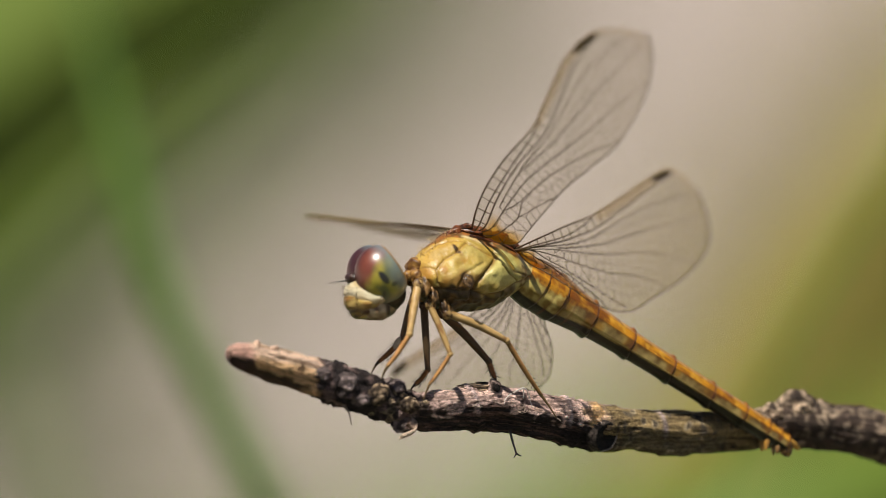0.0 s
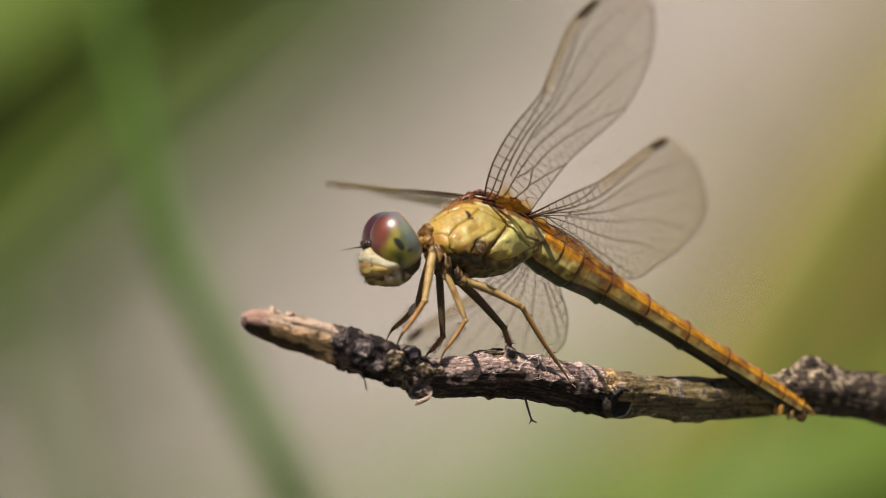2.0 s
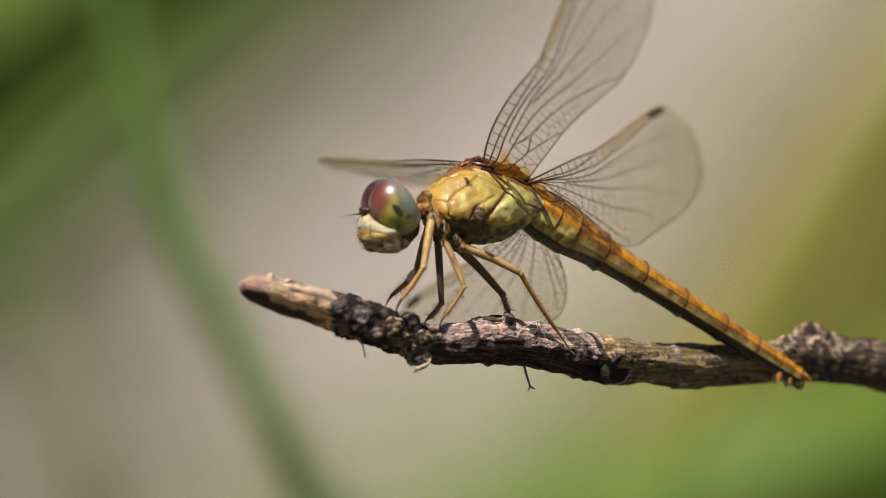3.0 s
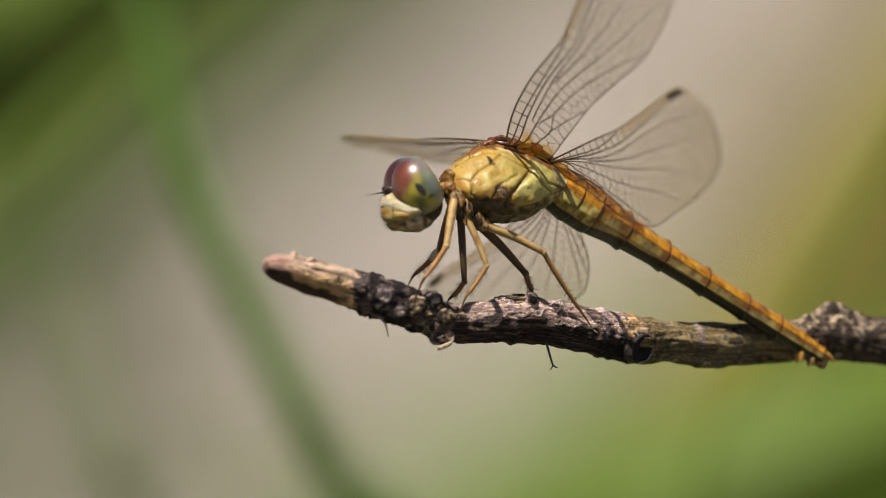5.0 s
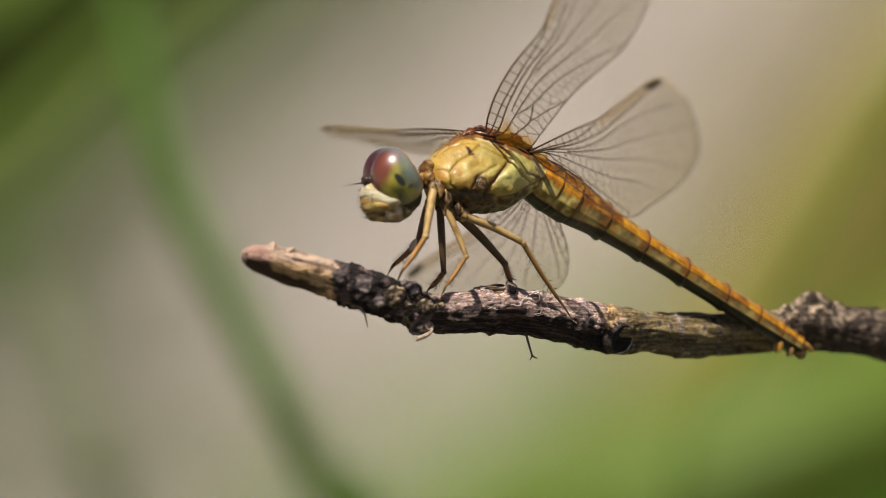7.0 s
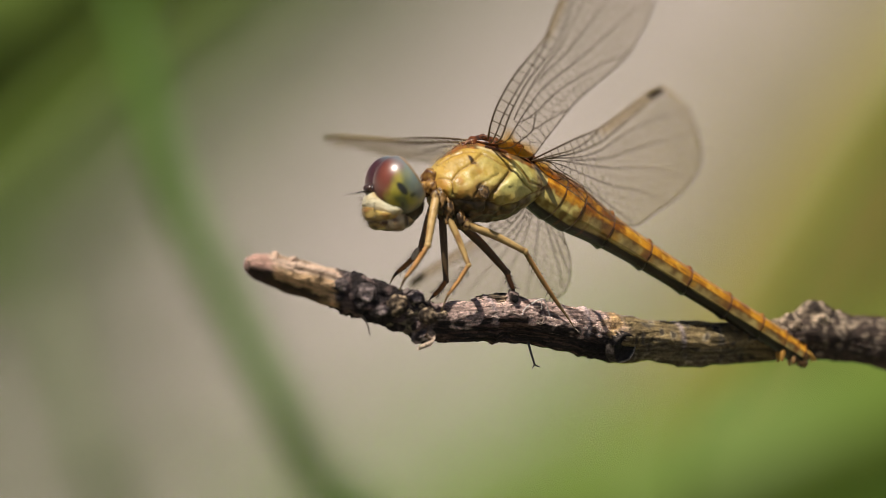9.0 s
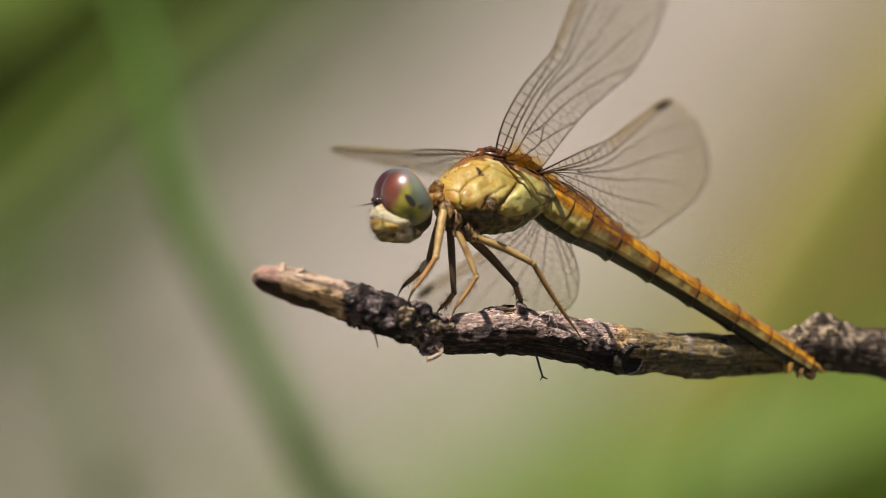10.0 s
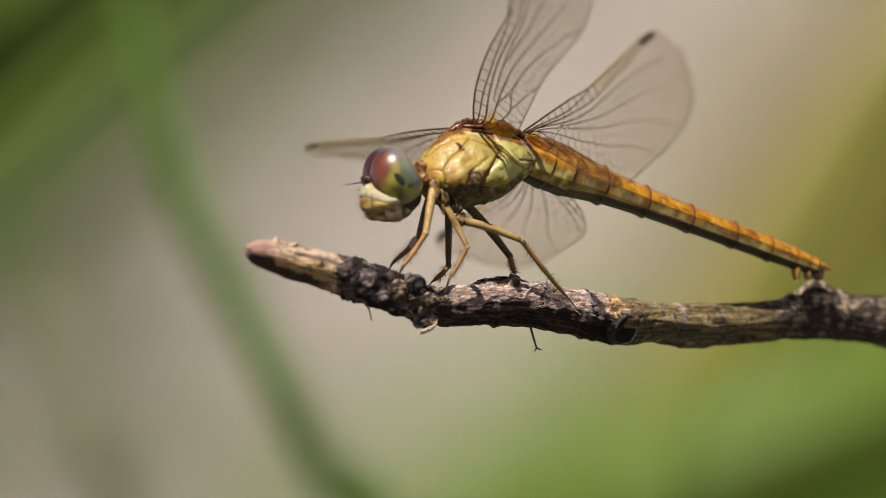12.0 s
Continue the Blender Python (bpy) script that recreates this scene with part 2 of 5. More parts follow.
def twig():
    rows, n = 720, 112
    # even spacing along the line
    dense = spline(TWIG_LINE, 4000)
    run = np.concatenate([[0], np.cumsum(np.linalg.norm(np.diff(dense[:, :3], axis=0), axis=1))])
    stop = run[np.argmax(dense[:, 0] > 40)]
    at_run = np.concatenate([np.linspace(0, stop, rows - 60), np.linspace(stop, run[-1], 61)[1:]])
    line = np.stack([np.interp(at_run, run, dense[:, k]) for k in range(4)], 1)
    crack = {}

    def relief(t, a):
        i = min(int(round(t * (rows - 1))), rows - 1)
        x = line[i][0]
        c, s = math.cos(a), math.sin(a)
        q = 0.09 * wobble((x * 0.35, c, s), 1.1, 1) + 0.08 * wobble((x * 0.9, c * 2, s * 2), 1.0, 2)
        split = abs(wobble((x * 0.5, c * 4.5, s * 4.5), 1.0, 5))
        plate = abs(wobble((x * 1.3, c * 2.4, s * 2.4), 1.0, 13))
        deep = math.exp(-(split / 0.07) ** 2) * 0.075 + math.exp(-(plate / 0.06) ** 2) * 0.06
        rough = 0.05 * wobble((x * 0.5, c * 7, s * 7), 1.0, 7) + 0.04 * wobble((x * 0.9, c * 14, s * 14), 1.0, 17)
        q += rough - deep * (1 - 0.6 * step(8, 12, x))
        burnt = math.exp(-((x + 14.6) / 1.9) ** 2)
        q += burnt * (0.3 * wobble((x * 1.3, c * 2.0, s * 2.0), 1.0, 9) + 0.16 * wobble((x * 3, c * 5, s * 5), 1.0, 19) + 0.04)
        q += math.exp(-((x + 9.8) / 2.4) ** 2) * (0.22 * wobble((x * 1.9, c * 2.4, s * 2.4), 1.0, 11) + 0.1 * wobble((x * 4, c * 5, s * 5), 1.0, 23))
        q += step(-18, -20, x) * 0.12 * wobble((x * 0.25, c * 3, s * 3), 1.0, 31)
        for ring, width, amount in ((-3.4, 0.2, 0.09), (4.4, 0.2, 0.1), (5.35, 0.13, 0.06), (6.9, 0.2, 0.05), (12.6, 0.2, 0.05)):
            q += amount * math.exp(-((x - ring + 0.3 * s + 0.15 * c) / width) ** 2)
        # the lower flank is cut back in shape to keep it out of the sun
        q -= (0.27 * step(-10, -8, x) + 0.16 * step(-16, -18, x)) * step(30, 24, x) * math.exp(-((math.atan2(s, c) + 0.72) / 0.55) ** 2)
        crack[i, round(a, 4)] = deep / 0.135
        return 1 + q * step(0, 0.004, t)

    def hue(i, j, t, a):
        x, up = line[i][0], math.sin(a)
        k = wobble((x * 0.6, math.cos(a) * 1.2, up * 1.2), 1.0, 3)
        k2 = wobble((x * 1.7, math.cos(a) * 2, up * 2), 1.0, 8)
        k3 = wobble((x * 0.4, math.cos(a) * 5, up * 5), 1.0, 41)
        # split wood: pale pink above, golden below a brown groove, shade painted along the underside
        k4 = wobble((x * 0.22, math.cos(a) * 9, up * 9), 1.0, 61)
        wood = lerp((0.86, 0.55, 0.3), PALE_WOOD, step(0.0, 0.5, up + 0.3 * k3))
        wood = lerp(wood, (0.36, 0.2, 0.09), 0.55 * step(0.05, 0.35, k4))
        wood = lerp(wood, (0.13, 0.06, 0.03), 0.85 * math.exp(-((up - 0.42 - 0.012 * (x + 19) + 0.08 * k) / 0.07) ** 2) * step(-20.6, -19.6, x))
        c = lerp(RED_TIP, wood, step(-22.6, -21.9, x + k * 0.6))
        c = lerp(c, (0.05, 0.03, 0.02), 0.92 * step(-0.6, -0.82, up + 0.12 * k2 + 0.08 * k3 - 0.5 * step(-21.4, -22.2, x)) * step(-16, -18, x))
        c = lerp(c, DARK_BARK_AND_SHADE, step(-17.0, -15.9, x + k * 1.6))
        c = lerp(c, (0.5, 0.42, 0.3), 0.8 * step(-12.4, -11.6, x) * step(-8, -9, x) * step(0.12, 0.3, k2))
        # pink only on the upper half; the dark bark below doubles as painted shade
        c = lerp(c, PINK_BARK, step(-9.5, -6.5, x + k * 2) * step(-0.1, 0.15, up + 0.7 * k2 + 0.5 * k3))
        # long fibres along the weathered top
        c = lerp(c, (0.2, 0.12, 0.1), 0.5 * step(0.05, 0.3, k4) * step(-9, -7.5, x) * step(7, 5.5, x))
        c = lerp(c, (0.56, 0.38, 0.31), 0.5 * step(-0.05, -0.3, k4) * step(-9, -7.5, x) * step(7, 5.5, x) * step(-0.1, 0.2, up))
        c = lerp(c, (0.6, 0.4, 0.2), step(5.3, 5.8, x + k) * step(8.0, 7.2, x + k) * step(-0.3, 0.3, up + k2))
        c = lerp(c, OLIVE_BARK, step(6.8, 8.2, x + k))
        # olive bark darkened on its lower half, shade put into the colour
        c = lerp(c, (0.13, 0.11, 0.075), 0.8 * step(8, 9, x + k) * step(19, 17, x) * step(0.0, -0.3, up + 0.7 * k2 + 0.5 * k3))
        c = lerp(c, (0.48, 0.41, 0.28), 0.7 * step(0.2, 0.4, k2 + 0.3 * k) * step(8, 9, x) * step(19, 17, x))
        c = lerp(c, lerp((0.07, 0.05, 0.04), (0.42, 0.33, 0.24), step(-0.05, 0.35, k2 + 0.5 * k3 + 0.15 * up)), step(19.5, 21.5, x + k))
        for ring in (-3.4, 4.4, 12.6):
            c = lerp(c, (0.4, 0.34, 0.37), 0.65 * step(-0.5, 0.0, up) * math.exp(-((x - ring + 0.3 * up + 0.15 * math.cos(a)) / 0.2) ** 2))
        c = lerp(c, DARK_BARK_AND_SHADE, 0.75 * step(0.1, 0.4, k2 - 0.1 - 0.2 * step(-8, -6, x) * step(7, 5, x)) * step(-18, -16.5, x))
        c = lerp(c, (0.24, 0.17, 0.16), 0.7 * step(0.05, 0.4, wobble((x * 0.9, math.cos(a) * 1.4, up * 1.4), 1.0, 51)) * step(-17, -16, x) * step(-8, -9, x))
        return lerp(c, (0.03, 0.024, 0.022), 0.9 * clamp(crack.get((i, round(a, 4)), 0)))

    s = Shape()
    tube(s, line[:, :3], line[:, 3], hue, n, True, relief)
    # bare wood at the broken end is smoother than bark
    s.k = [0.75 * step(-16.2, -17.6, line[i][0] + 0.8 * wobble((i * 0.05, math.cos(j * 0.056), math.sin(j * 0.056)), 2.0, 3)) for i in range(rows) for j in range(n)]
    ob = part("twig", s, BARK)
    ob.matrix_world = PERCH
    tagged(ob, "bare broken twig with dark, peeling, weathered bark and shade painted underneath", "twig")

    # swollen bud scar where a side shoot has gone
    s = Shape()
    bark = lambda d: lerp((0.5, 0.39, 0.28), (0.05, 0.037, 0.03), step(-0.2, 0.3, wobble(d, 2.6, 4) + 0.4 * wobble(d, 6, 9)))
    lumpy = lambda d: 1 + 0.2 * wobble(d, 2.4, 6) + 0.09 * wobble(d, 6, 2)
    ball(s, (24.44, -0.20, -11.94), (1.55, 1.4, 1.35), bark, None, 40, 56, lumpy)
    ball(s, (22.03, -0.80, -12.47), (0.95, 0.9, 0.95), bark, None, 28, 40, lumpy)
    ball(s, (26.25, 0.20, -12.29), (1.6, 1.2, 1.0), bark, None, 28, 40, lumpy)
    part("bud_scar", s, BARK, ob, "knobbly grey bud scar")

    # sawn-off side shoot: a dark oval with a pale rim
    s = Shape()
    c = Vector((7.21, -1.4, -13.94))
    m = Matrix.Rotation(radians(18), 3, "Z") @ Matrix.Rotation(radians(14), 3, "X")
    ring, inner, n = [], [], 40
    for j in range(n):
        a = 2 * math.pi * j / n
        ring.append(c + m @ Vector((1.15 * math.cos(a), -0.3, 1.1 * math.sin(a))) * (1 + 0.05 * wobble((math.cos(a), math.sin(a), 0), 2)))
    for r, dy in ((1.15, 0.9), (1.05, 0.1), (0.96, -0.06), (0.88, 0.04), (0.4, 0.08), (0.02, 0.08)):
        inner += [c + (p - c) * r + m @ Vector((0, dy, 0)) for p in ring]
    cols = []
    for k in range(6):
        for j in range(n):
            a = 2 * math.pi * j / n
            pale = step(-0.5, -1.0, math.sin(a) - math.cos(a) * 0.9) if k in (1, 2) else 0
            cols.append(lerp((0.02, 0.017, 0.016) if k > 1 else (0.05, 0.04, 0.035), (0.62, 0.57, 0.52), 0.8 * pale))
    s.add(inner, grid_faces(6, n), cols)
    part("branch_scar", s, BARK, ob, "dark oval scar with a pale rim")

    # a curl of torn bark hanging below
    s = Shape()
    line2 = spline([(-9.32, -1.20, -12.70), (-8.84, -1.45, -13.12), (-9.06, -1.60, -13.49), (-10.31, -1.80, -13.89)], 14)
    verts, cols = [], []
    for i, p in enumerate(line2):
        w = 0.4 * (1 - 0.5 * i / 13)
        for off, thick in ((-w, 0), (-w * 0.3, 0.12), (w * 0.4, 0.1), (w, 0), (w * 0.4, -0.08), (-w * 0.3, -0.06)):
            verts.append((p[0] + off * 0.5, p[1] - thick, p[2] + off))
            cols.append(lerp((0.2, 0.14, 0.11), (0.72, 0.58, 0.45), i / 13))
    s.add(verts, grid_faces(14, 6) + [(0, 1, 2, 3, 4, 5), tuple(range(78, 84))[::-1]], cols)
    part("bark_curl", s, BARK, ob, "pale curl of torn bark")

    # a dead thread-like rootlet below the twig
    s = Shape()
    tube(s, spline([(-0.22, -0.30, -13.48), (0.02, -0.40, -14.44), (0.25, -0.50, -15.24)], 10), [0.11 - 0.004 * i for i in range(10)], (0.05, 0.04, 0.035), 6)
    tube(s, spline([(0.25, -0.50, -15.20), (0.49, -0.50, -15.33), (0.68, -0.50, -15.37)], 5), [0.08, 0.07, 0.06, 0.05, 0.03], (0.05, 0.04, 0.035), 5)
    tube(s, spline([(0.25, -0.50, -15.20), (0.01, -0.50, -15.53)], 4), [0.08, 0.06, 0.05, 0.03], (0.05, 0.04, 0.035), 5)
    part("rootlet", s, BLACK, ob, "thin black forked rootlet")

    s = Shape()
    tube(s, spline([(-14.40, -0.50, -11.46), (-13.98, -0.60, -12.05), (-13.74, -0.60, -12.97)], 8), [0.1 - 0.009 * i for i in range(8)], (0.25, 0.2, 0.17), 5)
    part("bark_shred", s, FIBRE, ob)

    # knobs of old bark between the broken end and the grip of the legs
    dusty = lambda d: lerp((0.05, 0.04, 0.04), (0.4, 0.325, 0.32), step(-0.15, 0.5, wobble(d, 1.6, 4) + 0.25 * d.z))
    tan = lambda d: lerp((0.055, 0.04, 0.03), (0.46, 0.35, 0.23), step(-0.15, 0.5, wobble(d, 1.9, 8) + 0.2 * d.z))
    for k, (p, radii, tone) in enumerate((((-14.6, -1.25, -10.0), (1.0, 0.75, 0.85), dusty), ((-16.5, -1.0, -9.2), (0.75, 0.7, 0.6), dusty), ((-15.7, -0.6, -8.7), (0.45, 0.5, 0.45), dusty), ((-11.95, -1.35, -10.7), (0.85, 0.7, 0.8), tan),
                                          ((-10.3, -1.1, -10.2), (0.75, 0.65, 0.6), dusty), ((-9.3, -1.3, -11.5), (0.8, 0.7, 0.65), tan), ((-9.2, -0.5, -12.9), (0.95, 0.7, 0.75), dusty), ((-13.2, -1.2, -11.1), (0.8, 0.7, 0.55), dusty),
                                          ((-2.5, -0.2, -10.3), (1.7, 0.9, 0.42), tan))):
        s = Shape()
        ball(s, p, radii, tone, None, 36, 48, lambda d: 1 + 0.28 * wobble(d, 1.8, k + 1) + 0.13 * wobble(d, 4.2, k) + 0.06 * wobble(d, 9, k))
        part("bark_knob", s, BARK, ob, "knobbly dusty lump of bark")

    # stub of a twiglet on the top; a black ball paints the shade of its hollow
    s = Shape()
    tube(s, spline([(-2.2, -0.7, -10.9), (-2.0, -1.0, -10.3), (-1.9, -1.25, -9.85)], 12), [0.62 - 0.022 * i for i in range(12)], lambda i, j, t, a: lerp((0.06, 0.045, 0.04), (0.4, 0.3, 0.27), clamp(0.4 + 1.6 * wobble((t * 3, math.cos(a), math.sin(a)), 1.3, 6))), 20, True,
         lambda t, a: 1 + 0.25 * wobble((t * 2, math.cos(a) * 1.5, math.sin(a) * 1.5), 1.0, 9))
    ball(s, (-2.05, -1.62, -10.3), (0.28, 0.22, 0.3), (0.012, 0.009, 0.009), None, 14, 18, lambda d: 1 + 0.2 * wobble(d, 2, 3))
    part("twig_stub", s, BARK, ob, "short stub with a black ball for its shaded hollow")

    # old leaf scars: small cups with pale rims
    for p, r in (((-13.30, -1.35, -11.05), 0.42), ((-11.89, -1.20, -10.80), 0.5), ((-10.92, -1.35, -11.31), 0.45), ((-9.82, -1.25, -11.07), 0.55), ((-9.14, -1.40, -11.74), 0.42), ((-7.95, -1.30, -11.49), 0.4)):
        s = Shape()
        seed = p[0]
        ball(s, p, (r, r * 0.55, r * 0.8), lambda d: lerp((0.1, 0.075, 0.06), (0.55, 0.42, 0.27), step(0.5, 0.85, d.z * 0.6 - d.y * 0.5 + 0.6 * wobble(d, 2.0, seed))), None, 20, 28,
             lambda d: 1 + 0.3 * wobble(d, 2.2, seed) - 0.35 * math.exp(-((d - Vector((0, -0.9, 0.3))).length / 0.45) ** 2))
        part("leaf_scar", s, BARK, ob, "small pale-rimmed leaf scar")

    # splinters at the broken end
    rnd = random.Random(12)
    for a, b, r in (((-21.58, -0.50, -7.19), (-21.40, -0.60, -6.90), 0.4), ((-20.35, -0.40, -7.52), (-19.84, -0.50, -7.15), 0.35), ((-23.17, -0.40, -7.64), (-24.07, -0.60, -7.43), 0.16),
                    ((-16.52, -0.30, -8.79), (-15.72, -0.40, -8.13), 0.22), ((-15.26, -0.60, -8.92), (-15.59, -0.50, -8.21), 0.2),
                    ((-11.53, -0.90, -10.39), (-10.73, -1.00, -9.48), 0.35)):
        s = Shape()
        a, b = Vector(a), Vector(b)
        bend = Vector((rnd.uniform(-0.2, 0.2), rnd.uniform(-0.2, 0.2), rnd.uniform(-0.1, 0.2)))
        tone = (0.62, 0.42, 0.32) if a.x < -18 else (0.16, 0.12, 0.11)
        tube(s, spline([a - (b - a) * 0.5, (a + b) / 2 + bend, b], 10), [r * (1 - 0.085 * i) for i in range(10)], tone, 7, True, lambda t, g: 1 + 0.35 * math.sin(3 * g + t * 4))
        part("splinter", s, FIBRE, ob)

    # slivers of bark peeling along the top
    for _ in range(64):
        x0, a, long = rnd.choice((rnd.uniform(-8.5, 6.5), rnd.gauss(-0.6, 0.7), rnd.gauss(4.4, 0.7), rnd.gauss(-5.2, 1.0))), rnd.uniform(-0.1, 1.25), rnd.uniform(0.3, 0.9)
        pts, skew = [], rnd.uniform(-0.2, 0.2)
        for k, off in ((0, 0.86), (0.4, 1.02), (0.75, 1.05), (1, 1.0 + rnd.uniform(0.02, 0.14))):
            u = x0 + long * k
            v, z, r = (float(np.interp(u, line[:, 0], line[:, i])) for i in (1, 2, 3))
            b = a + skew * k + rnd.uniform(-0.08, 0.08)
            pts.append((u, v - r * off * math.cos(b), z + r * off * math.sin(b)))
        s = Shape()
        w = rnd.uniform(0.025, 0.075)
        tone = lerp((0.2, 0.14, 0.11), (0.72, 0.57, 0.5), rnd.random())
        tube(s, spline(pts, 12), [w * (0.5 + 0.5 * math.sin(math.pi * (i + 1) / 13)) for i in range(12)], tone, 7, True, lambda t, g: 1 - 0.65 * abs(math.sin(g - a)))
        part("bark_sliver", s, FIBRE, ob)

    # pale loose fibres
    for a, b, c3, r in (((-0.62, -1.55, -10.69), (0.07, -2.20, -10.35), (0.81, -1.90, -11.79), 0.06), ((-0.32, -1.60, -10.53), (-0.01, -2.00, -10.44), (0.04, -1.90, -11.11), 0.045),
                        ((-0.74, -1.50, -10.73), (-1.39, -1.80, -11.11), (-1.53, -1.80, -11.52), 0.045)):
        s = Shape()
        tube(s, spline([a, b, c3], 14), [r * (1 - 0.04 * i) for i in range(14)], (0.75, 0.68, 0.66), 6)
        part("bark_fibre", s, FIBRE, ob, "pale curled fibre")
    return ob


TWIG = twig()


# ---- the dragonfly ----
fly = new("dragonfly")
fly.matrix_world = PERCH
tagged(fly, "yellow dragonfly with red-brown eyes perched on a twig", "dragonfly")

ROLL = -22.0
HUB = Vector((-3.50, 0.00, -1.43))
RUST, INK = (0.2, 0.06, 0.015), (0.02, 0.014, 0.01)
TURN = Matrix.Rotation(radians(ROLL), 3, "X")


SEAMS = [
    ([(-1.03, 1.26), (-2.21, 0.34), (-3.13, -0.13), (-3.87, -0.92), (-3.87, -1.89), (-3.41, -2.42)], 0.05, 0.8),
    ([(-4.53, -0.41), (-4.25, -0.57), (-3.87, -0.92)], 0.05, 0.6),
    ([(-1.03, 1.26), (-0.02, 0.31), (0.99, -0.21)], 0.06, 0.8),
    ([(0.98, -0.26), (0.21, -1.04), (-0.50, -1.72), (-1.05, -2.21), (-1.27, -2.69), (-1.16, -2.95)], 0.09, 1.0),
    ([(-1.37, -1.20), (-2.00, -1.55), (-2.19, -1.94), (-2.47, -2.35)], 0.05, 0.4),
    ([(-0.36, -0.73), (-1.01, -0.99), (-1.39, -1.33)], 0.05, 0.35),
    ([(1.24, -0.87), (1.83, -1.53), (2.96, -1.90)], 0.05, 0.7),
    ([(1.79, -0.46), (2.26, -1.23), (3.70, -1.18)], 0.05, 0.6),
    ([(-1.08, -2.83), (0.23, -2.96), (1.41, -2.73), (4.16, -1.20)], 0.06, 0.9),
    ([(-4.45, -1.56), (-3.99, -2.24), (-3.41, -2.42), (-2.34, -2.65), (-1.08, -2.83)], 0.07, 0.8),
    ([(-4.15, 0.87), (-3.08, 1.41), (-1.86, 1.53), (-1.03, 1.26)], 0.05, 0.5),
]
LOW_EDGE = sorted([(-4.42, -1.77), (-3.95, -2.24), (-3.51, -2.17), (-2.48, -2.32), (-1.15, -2.75), (0.26, -2.97), (1.49, -2.75), (2.68, -2.18)])
DEEP_SEAM = sorted((z, x) for x, z in SEAMS[3][0])
SPOTS = [((-2.00, 0.62), 0.17, 0.45, 0.95), ((-1.74, -2.25), 0.6, 0.8, 0.9), ((-2.70, -2.75), 1.3, 0.42, 0.95)]


# where the rust of the back begins, along the flank
RIDGE = [(-5.0, 1.2), (-3.08, 1.5), (-1.86, 1.75), (-1.03, 1.65), (-0.02, 1.0), (1.0, 0.45), (2.0, 0.25), (3.0, -0.1), (4.2, -0.4)]


def seam_distance(x, z, line):
    best = 9.0
    for (ax, az), (bx, bz) in zip(line, line[1:]):
        dx, dz = bx - ax, bz - az
        t = clamp(((x - ax) * dx + (z - az) * dz) / (dx * dx + dz * dz))
        best = min(best, math.hypot(x - ax - t * dx, z - az - t * dz))
    return best


